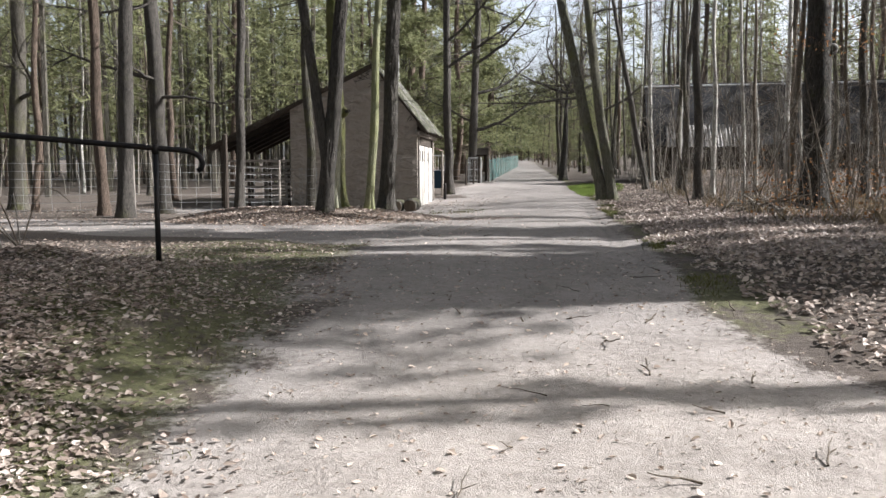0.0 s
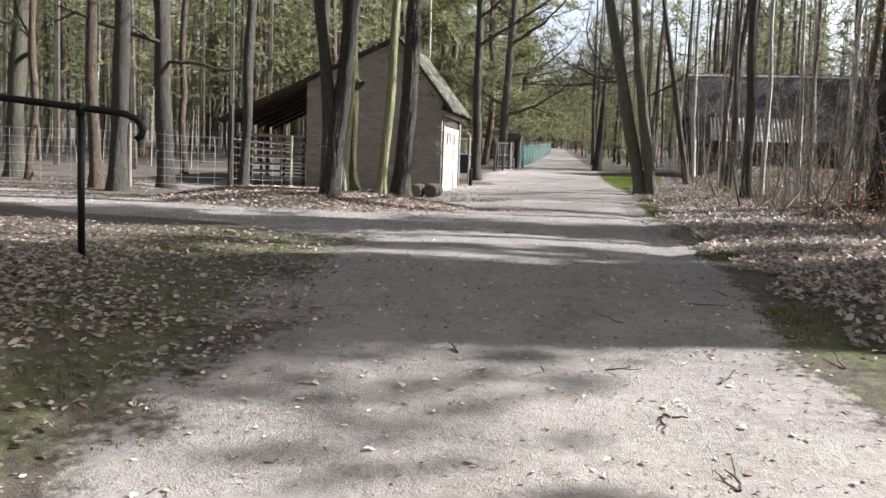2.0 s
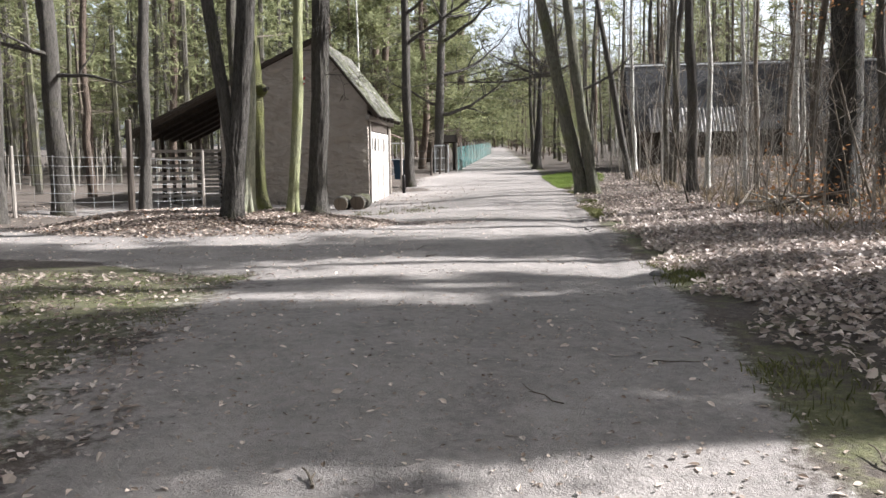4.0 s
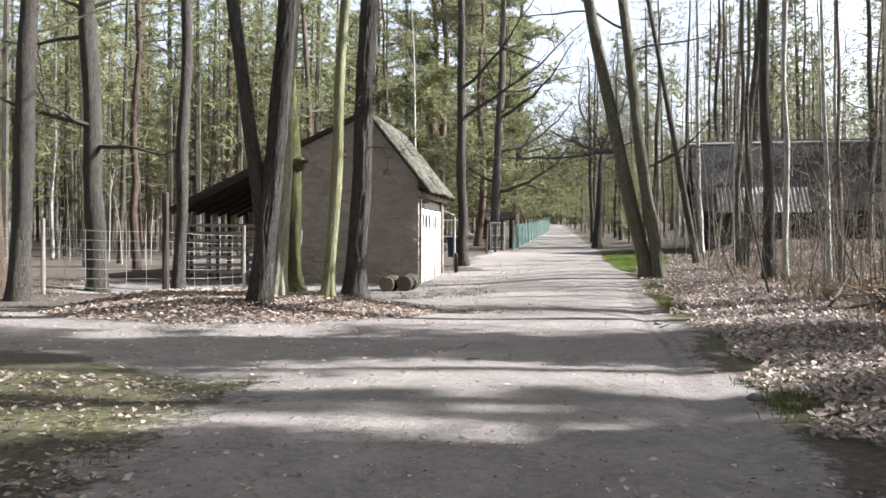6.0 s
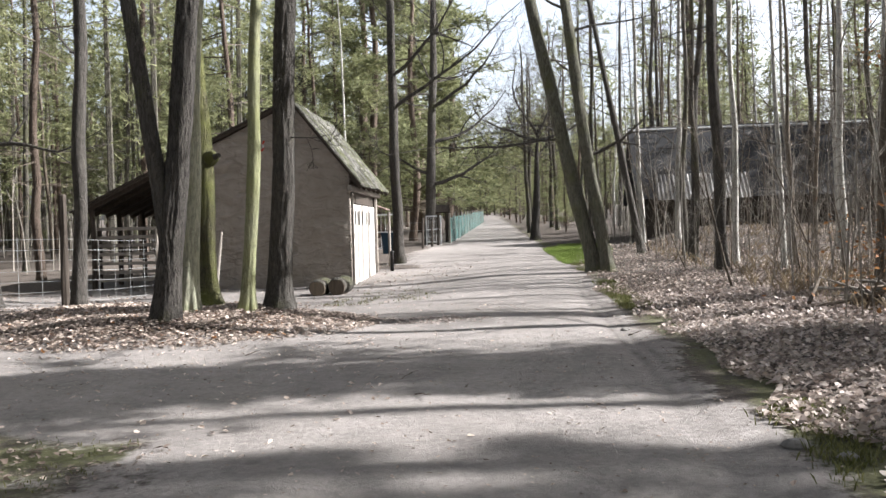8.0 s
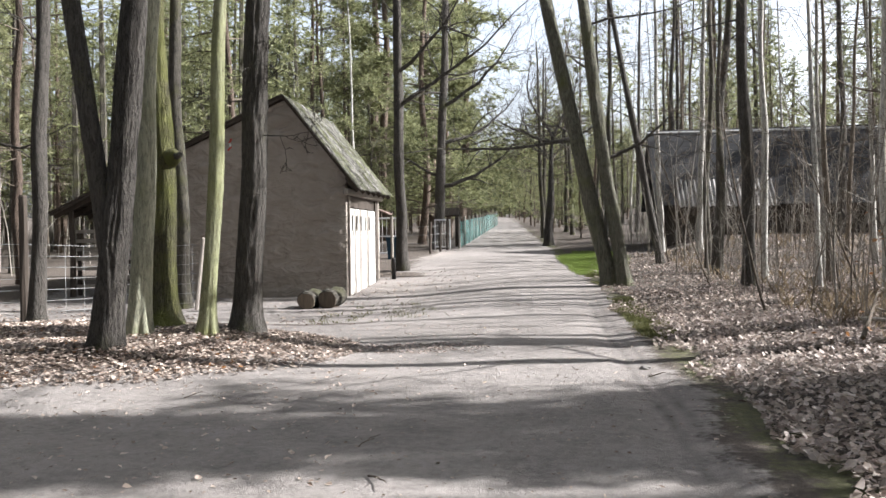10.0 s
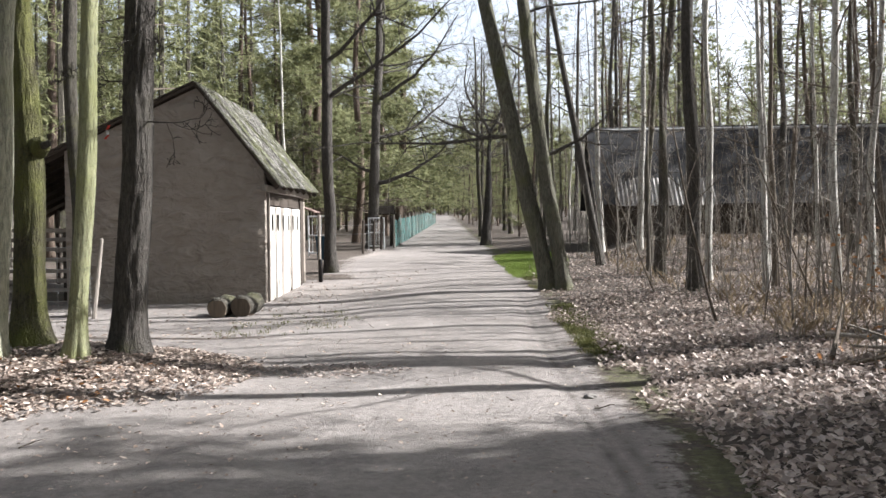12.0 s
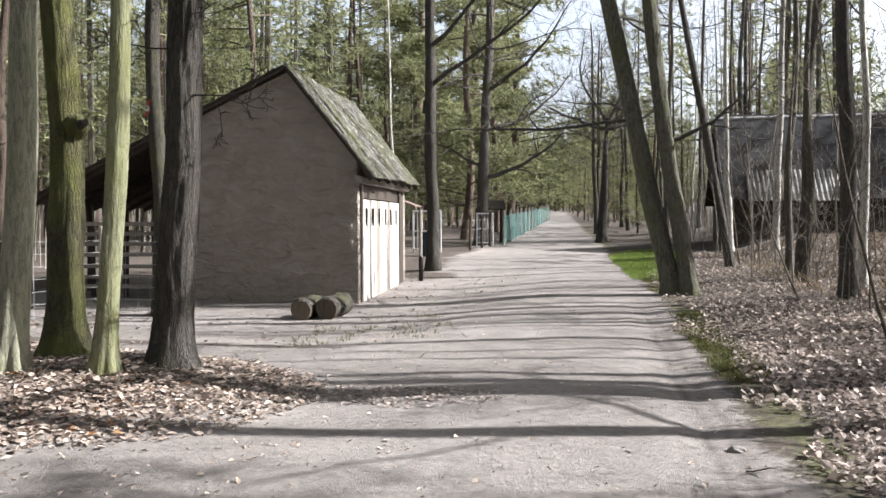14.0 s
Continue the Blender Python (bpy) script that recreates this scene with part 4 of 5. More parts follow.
YOUNG = [bare_tree("young_tree", 0, 0, (0.03, 0.0), 0.075, 12, BARK_GREY, "slim bare young tree in the brushwood", 41, 2.2, 8, 2.2, 2, TWIG, "young trees of the brushwood"),
         bare_tree("young_tree", 0, 0, (-0.03, 0.02), 0.06, 11, BARK_BIRCH, "slim bare young birch in the brushwood", 42, 2.5, 8, 2.0, 2, TWIG, "young trees of the brushwood"),
         bare_tree("young_tree", 0, 0, (0.05, 0.01), 0.09, 13, TWIG, "dark bare young oak in the brushwood", 43, 2.0, 9, 2.5, 2, TWIG, "young trees of the brushwood")]
SAPLINGS = [sapling(51, 4.5, 0.022, TWIG_PALE, "pale thin bare sapling"), sapling(52, 3.2, 0.016, TWIG, "dark thin bare sapling", 12),
            sapling(53, 5.5, 0.028, TWIG_PALE, "tall thin bare sapling"), sapling(54, 2.2, 0.012, TWIG_PALE, "small pale bare sapling", 14),
            sapling(55, 3.8, 0.018, TWIG, "leaning thin bare sapling", 11, lean=0.3)]


def place(models, spots, lo, hi, seed, sink=0.03):
    rng = random.Random(seed)
    for n, (x, y) in enumerate(spots):
        s = rng.uniform(lo, hi)
        m = Matrix.LocRotScale((x, y, height(x, y) - sink), Euler((0, 0, rng.uniform(0, 6.28))), (s, s, s))
        if n < len(models):
            models[n].matrix_basis = m
        else:
            copy_thing(rng.choice(models), m)


def off_track(m):
    return lambda x, y: x > right_edge(y) + m and not (2.2 < x < 17.5 and 40.5 < y < 48.5)


young = scatter(58, 60, [(3, 14, 20, 36), (0, 10, 45, 75), (8, 26, 18, 48), (5, 14, 16, 34)], off_track(2.6), 0.9)
young += scatter(24, 61, [(-38, -15, 26, 50), (-24, -9, 45, 75)], lambda x, y: x + 0.113 * y < -6.3, 1.2)
low = scatter(34, 66, [(-24, -10, 55, 120), (-9, 4, 58, 120)], lambda x, y: -12 < x + 0.113 * y < -6.0 or 3.6 < x + 0.113 * y < 8, 1.4)
for x, y in low:
    q = random.Random(int(x * 10 + y)).uniform(0.45, 0.8)
    copy_thing(PINES[3], Matrix.LocRotScale((x, y, height(x, y) - 0.3), Euler((0, 0, x)), (q, q, q)))
place(YOUNG, young, 0.75, 1.2, 62)
brush = scatter(125, 63, [(2.5, 12, 32, 40.5), (3.2, 9, 14.5, 24), (3.0, 10, 18, 34), (2, 9, 24, 36), (0.5, 8, 46, 60)], lambda x, y: off_track(2.0)(x, y) and (y > 20 or x > 3.4), 0.4)
place(SAPLINGS, brush, 0.7, 1.3, 64)


def undergrowth():
    """Dry stalks, brambles and thin stems too many to count."""
    rng = random.Random(80)
    g = Geo()
    spots = scatter(800, 81, [(3, 9, 13.5, 22), (2.4, 10, 18, 30), (1.5, 12, 26, 38), (0, 8, 44, 62)], off_track(2.1))
    spots += scatter(700, 82, [(8, 30, 16, 60), (-45, -16, 28, 70), (-12, 0, 80, 120), (-30, -9, 50, 90)], lambda x, y: not (-6 < x + 0.113 * y < 3.5) and not (2.2 < x < 17.5 and 40.5 < y < 48.5))
    for x, y in spots:
        h, a = rng.choice((0.5, 0.8, 1.3, 2.2)) * rng.uniform(0.6, 1.2), rng.uniform(0, 6.28)
        b = rng.uniform(0.05, 0.5) * h
        z = height(x, y)
        w = 0.004 + 0.003 * h
        if abs(x) > 12 or y > 45:
            h, w = h * 1.8, w * 2.4
        tip = Vector((x + math.cos(a) * b, y + math.sin(a) * b, z + h))
        mid = Vector((x + math.cos(a) * b * 0.3, y + math.sin(a) * b * 0.3, z + h * 0.55))
        g.tube([(x, y, z - 0.03), mid, tip], [w, w * 0.8, w * 0.4], 3, cap=False)
        for _ in range(3):
            c = rng.uniform(0, 6.28)
            q = mid.lerp(tip, rng.random())
            g.tube([q, q + Vector((math.cos(c), math.sin(c), rng.uniform(0.2, 1.0))) * h * rng.uniform(0.12, 0.3)], [w * 0.5, 0.002], 3, cap=False)
    ob = part("undergrowth", g, STALKS)
    tagged(ob, "tangled bare stems and dry stalks beside the track", "undergrowth", kind="stuff")


undergrowth()


def leaf(g, p, size, rng, flat=0.35):
    """One curled fallen leaf."""
    a = rng.uniform(0, 6.28)
    u = Vector((math.cos(a), math.sin(a), rng.uniform(-flat, flat))).normalized()
    n = Vector((rng.gauss(0, flat), rng.gauss(0, flat), 1)).normalized()
    w = n.cross(u).normalized() * size * rng.uniform(0.26, 0.36)
    u = u * size * 0.5
    curl = n * size * rng.uniform(0.04, 0.22)
    b = len(g.v)
    p = p + Vector((0, 0, abs(u.z) * 0.6 + 0.004))
    j = [rng.uniform(0.55, 1.35) for _ in range(8)]
    g.v += [p - u * j[0], p - u * 0.2 * j[1] + w * j[2] + curl * j[3], p + u * 0.5 * j[4] + w * 0.8 * j[5] + curl * j[6], p + u * j[7] + curl * 0.4 * j[1], p + u * 0.55 * j[2] - w * 0.8 * j[3] + curl * j[4], p - u * 0.25 * j[5] - w * j[6] + curl * j[7]]
    g.f += [(b, b + 3, b + 2, b + 1), (b, b + 5, b + 4, b + 3)]


def litter(name, mat, spots, label, seed, lo=0.04, hi=0.08, pile=0.03, flat=0.35):
    rng, g = random.Random(seed), Geo()
    for x, y in spots:
        leaf(g, Vector((x, y, height(x, y) + rng.random() ** 2 * pile)), rng.uniform(lo, hi), rng, flat)
    tagged(part(name, g, mat), label, "leaves", kind="stuff")


def right_litter(x, y):
    d = x - right_edge(y)
    return d > (0.55 if y < 9.5 else 0.28) + 0.5 * noise.noise((x * 0.8, y * 0.8, 9)) and random.random() < (1.15 - 0.05 * d) * smooth(0.0, 2.2, 6.9 + 0.1 * y - x + 1.5 * noise.noise((x * 0.5, y * 0.5, 21))) * smooth(1.8, 4.2, y + 1.2 * noise.noise((x * 0.6, y * 0.6, 22)))


def left_bank(x, y):
    d = bank_edge(y) - x + 0.8 * noise.noise((x * 0.6, y * 0.6, 2))
    return d > 0.1 and random.random() < 0.14 + 0.86 * smooth(0.6, 1.5, d) * (1 - 0.92 * smooth(5.8, 7.0, y)) and not (y > 10.4) and random.random() < smooth(0.0, 3.0, x + 9.0 + 2.0 * noise.noise((x * 0.4, y * 0.4, 23))) * smooth(-0.6, 1.4, y + noise.noise((x * 0.6, y * 0.6, 24)))


def group_litter(x, y):
    return mound(x, y) > 0.35 * random.random() ** 2 and (mound(x, y) > 0.03 or random.random() < 0.15)


litter("fallen_leaves", LEAF_PALE, scatter(34000, 90, [(0.5, 7, 2, 14), (0, 8, 10, 26), (0, 11, 18, 40)], right_litter), "bleached fallen oak leaves in a deep drift", 91, 0.035, 0.085, 0.06, 0.6)
litter("fallen_leaves", LEAF_PALE, scatter(12000, 190, [(0.6, 5.5, 8.5, 21)], right_litter), "curled pale oak leaves heaped beside the track", 191, 0.04, 0.09, 0.07, 0.7)
litter("fallen_leaves", LEAF_DRY, scatter(12000, 92, [(0.5, 8, 3, 14), (0, 9, 10, 26), (0, 10, 20, 38)], right_litter), "brown fallen oak leaves along the verge", 93, 0.045, 0.1, 0.05)
litter("fallen_leaves", LEAF_DRY, scatter(32000, 94, [(-9, 0.2, -0.5, 10.4)], left_bank), "brown fallen leaves on the grassy bank", 95, 0.03, 0.07)
litter("fallen_leaves", LEAF_PALE, scatter(13000, 96, [(-9, 0.2, -0.5, 8)], left_bank), "pale fallen leaves on the grassy bank", 97, 0.03, 0.07)
litter("fallen_leaves", LEAF_DRY, scatter(13000, 98, [(-9.5, -1.6, 13.4, 20)], group_litter), "brown fallen leaves round the tree group", 99)
litter("fallen_leaves", LEAF_PALE, scatter(11000, 100, [(-9.5, -1.6, 13.4, 20)], group_litter), "pale fallen leaves round the tree group", 101)
litter("fallen_leaves", LEAF_RUST, scatter(350, 102, [(-8, -3, 14, 17)], group_litter), "rust-red fallen leaves round the tree group", 103)
litter("scattered_leaves", LEAF_PALE, scatter(1500, 104, [(-3, 3.6, 0.5, 9), (-6, 3, -1, 30), (-13, -1, 10, 16)], lambda x, y: track(x, y) > 0.3 and random.random() < 0.6), "single pale leaves lying on the track", 105, 0.03, 0.06, 0.0)
litter("scattered_leaves", LEAF_DRY, scatter(2600, 106, [(-12, -3, 20, 34), (-16, -8, 14, 24)], lambda x, y: True), "thin brown leaf cover of the yard", 107, 0.05, 0.09, 0.01)


litter("scattered_leaves", LEAF_PALE, scatter(420, 194, [(-2.9, -0.7, 16.9, 18.1)], lambda x, y: math.hypot((x + 1.75) / 1.0, (y - 17.45) / 0.42) < 1.0 - 0.7 * random.random() ** 3), "small drift of pale leaves on the track", 195, 0.03, 0.07, 0.01)
litter("leaf_crumbs", LEAF_DRY, scatter(7000, 108, [(-3, 4.5, -1, 9), (-6, 3, 6, 20)], lambda x, y: track(x, y) > 0.2), "crumbs of brown leaf trodden into the track", 109, 0.012, 0.035, 0.0)


def tufts(name, mat, spots, label, seed, h=0.07, blades=7):
    rng, g = random.Random(seed), Geo()
    for x, y in spots:
        z = height(x, y)
        for _ in range(blades):
            px, py, a, ln = x + rng.gauss(0, 0.05), y + rng.gauss(0, 0.05), rng.uniform(0, 6.28), h * rng.uniform(0.5, 1.3)
            b, w = len(g.v), rng.uniform(0.0025, 0.005)
            dx, dy = math.cos(a), math.sin(a)
            lean = ln * rng.uniform(0.2, 1.0)
            g.v += [Vector((px - dy * w, py + dx * w, z - 0.01)), Vector((px + dy * w, py - dx * w, z - 0.01)), Vector((px + dx * lean * 0.4 + dy * w * 0.7, py + dy * lean * 0.4 - dx * w * 0.7, z + ln * 0.6)), Vector((px + dx * lean, py + dy * lean, z + ln))]
            g.f += [(b, b + 1, b + 2, b + 3)]
    tagged(part(name, g, mat), label, "grass", kind="stuff")


def right_rim(x, y):
    d = x - right_edge(y)
    return 0.1 < d < 0.6 and y > 6.5 + random.random() and noise.noise((x * 0.5, y * 0.4, 7)) > 0.08 and random.random() < 1.0 - d


tufts("verge_grass", GRASS, scatter(1100, 110, [(-1, 4, 3, 20), (-2, 3, 18, 32)], right_rim), "short green grass on the track's rim", 111, 0.05)
tufts("verge_grass", GRASS, scatter(600, 112, [(-7, 0.3, -1.5, 10.6)], lambda x, y: 0.1 < bank_edge(y) - x < 3.2 and noise.noise((x * 0.7, y * 0.7, 5)) > -0.25), "thin mossy grass of the bank", 113, 0.025)
tufts("lawn_patch", LUSH, scatter(2800, 114, [(-1.8, 1.6, 31, 43)], lambda x, y: math.hypot((x + 0.2) / 1.3, (y - 36.5) / 6.0) < 1.1 - 0.6 * random.random() ** 2 + 0.3 * noise.noise((x, y * 0.5, 3)) and x > right_edge(y) - 0.1), "bright green grass patch beside the track", 115, 0.08, 9)
tufts("yard_grass", GRASS, scatter(90, 116, [(-5.0, -2.4, 20.4, 24.8)], lambda x, y: math.hypot((x + 3.6) / 1.1, (y - 22.5) / 2.0) < 1.05), "worn grass in front of the hut", 117, 0.05)
tufts("dry_grass", STRAW, scatter(800, 118, [(2.2, 10, 13, 24), (1.5, 10, 20, 38)], off_track(2.7)), "dry straw-coloured grass in the brushwood", 119, 0.22, 6)


# ---- things round the hut ----
def make_log(x, y, turn, r, ln, label):
    log = thing("log", pose(x, y, height(x, y) + r * 0.93, 0, 0, turn), label, "log", "two logs in front of the hut")
    rng = random.Random(int(x * 100))
    g = Geo()
    n = 9
    g.tube([(0, ln * i / n, 0.015 * math.sin(i)) for i in range(n + 1)], [r * (1 + 0.04 * math.sin(i * 1.7)) for i in range(n + 1)], 18, 0.12)
    part("bark", g, BARK_GREY, log, "rough bark pale with algae", True)
    g = Geo()
    g.tube([(0, -0.02, 0), (0, -0.008, 0), (0, 0.05, 0)], [r * 0.93, r * 0.97, r * 0.97], 18, 0.12)
    part("cut_end", g, CUT_WOOD, log, "darkened sawn end")


make_log(-5.42, 23.7, 6, 0.185, 0.8, "short sawn log lying against its neighbour by the hut")
make_log(-5.02, 23.85, 3, 0.195, 0.85, "short thick sawn log lying before the hut door")


def make_barrier():
    bar = thing("barrier", pose(-3.19, 6.62, height(-3.19, 6.62)), "black steel pipe barrier on a single post", "barrier")
    top = 1.27 - height(-3.19, 6.62)
    g = Geo()
    g.tube([(0, 0, -0.2), (0, 0, 0.5), (0.004, 0, top - 0.01)], [0.03, 0.028, 0.028], 12)
    part("post", g, BLACK_PIPE, bar, smooth=True)
    d = Vector((-0.85, -0.52, 0.085))
    pts = [Vector((0, 0, top)) - d * a + Vector((0, 0, -b)) for a, b in ((0.41, 0.2), (0.45, 0.165), (0.465, 0.12), (0.45, 0.07), (0.41, 0.03), (0.34, 0.006), (0.25, 0.0))]
    pts += [Vector((0, 0, top)) + d * k for k in (0.0, 1.0, 2.0, 3.0, 3.9)]
    g = Geo()
    g.tube(pts, [0.029] * len(pts), 12)
    part("boom", g, BLACK_PIPE, bar, "black pipe with a hooked end", True)
    g = Geo()
    g.tube([(0, 0, top - 0.06), (0, 0, top + 0.035)], [0.036, 0.036], 12)
    part("hinge_collar", g, BLACK_PIPE, bar, smooth=True)


make_barrier()


def fence_post(x, y, h, r, mat, label, lean=(0, 0), sides=8):
    post = thing("fence_post", pose(x, y, height(x, y)), label, "fence post")
    g = Geo()
    g.tube([(lean[0] * z, lean[1] * z, z) for z in (-0.15, h * 0.3, h * 0.7, h - 0.03, h)], [r * 1.05, r, r * 0.97, r * 0.95, r * 0.7], sides, 0.16)
    part("stake", g, mat, post)
    return post


POSTS = [(-14.6, 16.9, 1.5), (-11.2, 18.9, 1.55), (-9.3, 20.35, 2.2), (-9.0, 23.3, 1.6), (-7.8, 23.65, 1.5)]
fence_post(*POSTS[0], 0.05, WOOD_GREY, "grey wooden post of the wire fence")
fence_post(*POSTS[1], 0.045, WOOD_GREY, "pale split post of the wire fence")
fence_post(*POSTS[2], 0.075, WOOD_DARK, "thick dark post of the wire fence")
fence_post(*POSTS[3], 0.045, WOOD_GREY, "pale weathered post with a nailed arm")
fence_post(*POSTS[4], 0.042, WOOD_GREY, "leaning pale stake beside the mossy oak", (0.11, 0.02))


def make_wires():
    fence = thing("wire_fence", pose(0, 0, 0), "galvanised stock wire strung between wooden posts", "wire fence")
    ends = [(x, y) for x, y, _ in POSTS] + [(-9.35, 25.75)]
    for a, b in zip(ends, ends[1:]):
        for i in range(7):
            z = 0.15 + i * 0.2
            g = Geo()
            za, zb = height(*a) + z, height(*b) + z
            mid = ((a[0] + b[0]) / 2, (a[1] + b[1]) / 2, (za + zb) / 2 - 0.025)
            g.tube([(*a, za), mid, (*b, zb)], [0.006] * 3, 4)
            part("wire", g, WIRE, fence)
        n = 6
        for i in range(1, n):
            k = i / n
            x, y = a[0] + (b[0] - a[0]) * k, a[1] + (b[1] - a[1]) * k
            g = Geo()
            g.tube([(x, y, height(x, y) + 0.12), (x, y, height(x, y) + 1.36)], [0.004] * 2, 3)
            part("stay_wire", g, WIRE, fence)


make_wires()


def make_hurdle(m, w, h, n, label, mat=WOOD_GREY):
    hurdle = thing("slatted_hurdle", m, label, "hurdle", "hurdles under the lean-to")
    rng = random.Random(int(w * 100))
    for x in (0.0, w * 0.36, w * 0.7, w):
        g = Geo()
        g.box((x - 0.045, 0.03, -0.05), (x + 0.045, 0.11, h), 0.012)
        part("upright", g, WOOD_DARK, hurdle)
    for i in range(n):
        z = 0.12 + i * (h - 0.2) / (n - 1)
        g = Geo()
        g.box((-0.05, 0, 0), (w + 0.05, 0.028, 0.085), 0.008, pose(0, 0, z + rng.uniform(-0.02, 0.02), 0, rng.uniform(-1, 1), 0))
        part("slat", g, mat, hurdle)


make_hurdle(HUT @ pose(-6.7, 0.35, 0), 2.2, 1.55, 7, "slatted timber hurdle closing the lean-to")
make_hurdle(HUT @ pose(-6.6, 4.5, 0), 2.2, 1.5, 6, "slatted timber hurdle at the lean-to's rear")


def make_shed():
    """The dark barn behind the brushwood: only its roof and the gloom below it show."""
    m = pose(2.35, 41.5, 0.3, 0, 0, 3)
    shed = thing("barn", m, "dark low barn with a patched roof behind brushwood", "barn")
    L = 14.0
    g = Geo()
    g.box((0.4, 0.8, 0.2), (L, 1.0, 2.3))
    part("front_wall", g, WOOD_DARK, shed)
    g = Geo()
    g.prism([(0.0, 0.0), (0.0, 2.2), (3.0, 5.0), (6.0, 2.2), (6.0, 0.0)], 0.2, Matrix.Rotation(radians(90), 4, "Z") @ Matrix.Translation((0.8, -0.6, 0)))
    part("gable_wall", g, WOOD_DARK, shed)
    d = Vector((0, 3.0, 3.2)).normalized()
    turn = math.degrees(math.atan2(3.2, 3.0))
    for i in range(-4, 9):
        s0, s1 = 1.45 + i * 0.325, 1.45 + (i + 1) * 0.325 + 0.05
        g = Geo()
        g.box((0, s0, 0.0), (L, s1, 0.025), 0, pose(0, 0, 1.9 + 0.008 * i, turn + 0.8))
        part("roof_course", g, ROOF_TILE, shed)
    w = 0.92
    for i in range(4):
        g = Geo()
        base = len(g.v)
        m2 = pose(0, 0, 1.9, turn)
        steps = 22
        for s in (0.0, 1.5):
            for k in range(steps + 1):
                x = 0.9 + i * w + w * k / steps
                g.v.append(m2 @ Vector((x, s, 0.05 + 0.03 * math.sin(k / steps * 2 * math.pi * 5.5) + 0.01 * (i % 2))))
        for k in range(steps):
            g.f.append((base + k, base + k + 1, base + steps + 2 + k, base + steps + 1 + k))
        part("corrugated_sheet", g, ASBESTOS, shed)
    g = Geo()
    g.prism([(-0.22, 0.0), (0, 0.12), (0.22, 0.0), (0.2, -0.1), (0, 0.02), (-0.2, -0.1)], L, Matrix.Translation((0, 3.0, 5.12)) @ Matrix.Rotation(radians(-90), 4, "Z"))
    part("ridge_cap", g, WIRE, shed, "pale metal ridge cap")
    g = Geo()
    g.box((0, 0, 0), (L, 4.4, 0.04), 0, Matrix.Translation((0, 3.0, 5.08)) @ pose(0, 0, 0, -turn))
    part("rear_slope", g, ROOF_TILE, shed)


make_shed()


def make_bin():
    x, y = -7.6, 39.2
    b = thing("rubbish_bin", pose(x, y, height(x, y), 0, 0, 12), "dark teal plastic rubbish bin beyond the hut", "rubbish bin")
    g = Geo()
    g.prism([(-0.2, 0.0), (0.2, 0.0), (0.26, 0.8), (-0.26, 0.8)], 0.48)
    part("body", g, BIN_TEAL, b)
    g = Geo()
    g.box((-0.28, -0.04, 0.8), (0.28, 0.52, 0.86), 0.02)
    part("lid", g, BIN_TEAL, b)


make_bin()


def make_bollard():
    b = thing("bollard", pose(-5.55, 31.35, 0), "short black post at the hut's far corner", "bollard")
    g = Geo()
    g.tube([(0, 0, -0.1), (0, 0, 0.62), (0, 0, 0.66)], [0.06, 0.058, 0.04], 12)
    part("post", g, BLACK_PIPE, b, smooth=True)


make_bollard()


def make_gate(x, y, w, h, label):
    gate = thing("gate", pose(x, y, height(x, y), 0, 0, 4), label, "gate", "white gates of the enclosure")
    for name, lo, hi in (("stile", (0, 0), (0.06, h)), ("stile", (w - 0.06, 0), (w, h)), ("rail", (0.06, h - 0.06), (w - 0.06, h)), ("rail", (0.06, 0.1), (w - 0.06, 0.16)), ("rail", (0.06, h * 0.5), (w - 0.06, h * 0.5 + 0.05))):
        g = Geo()
        g.box((lo[0], 0, lo[1]), (hi[0], 0.05, hi[1]), 0.01)
        part(name, g, WHITE_PAINT, gate)
    for i in range(1, 6):
        g = Geo()
        g.box((w * i / 6 - 0.008, 0.015, 0.16), (w * i / 6 + 0.008, 0.03, h - 0.06))
        part("bar", g, WHITE_PAINT, gate)


make_gate(-8.75, 41.2, 1.1, 1.6, "white painted metal gate of the enclosure")
make_gate(-7.35, 45.9, 0.75, 1.4, "small white metal gate between fence posts")

ROW = [(-6.85, 42.6, 1.35), (-6.8, 44.5, 1.3), (-6.7, 45.6, 1.45)]
for x, y, h in ROW:
    fence_post(x, y, h, 0.055, WOOD_DARK, "dark wooden post of the enclosure fence", (0.02, 0.0))
NET = [(-6.35 - 0.098 * i * 3.6, 46.9 + i * 3.6) for i in range(16)]
for x, y in NET:
    fence_post(x, y, 1.5, 0.05, WOOD_GREY, "grey post carrying teal netting")


def make_rails():
    rails = thing("post_wires", pose(0, 0, 0), "galvanised wires strung between the enclosure posts", "fence wire")
    pts = [(-8.0, 42.2, 0)] + ROW
    for (ax, ay, _), (bx, by, _) in zip(pts, pts[1:]):
        for z in (0.45, 0.8, 1.15):
            g = Geo()
            g.tube([(ax, ay, height(ax, ay) + z), (bx, by, height(bx, by) + z)], [0.008, 0.008], 4)
            part("wire", g, WIRE, rails)


make_rails()


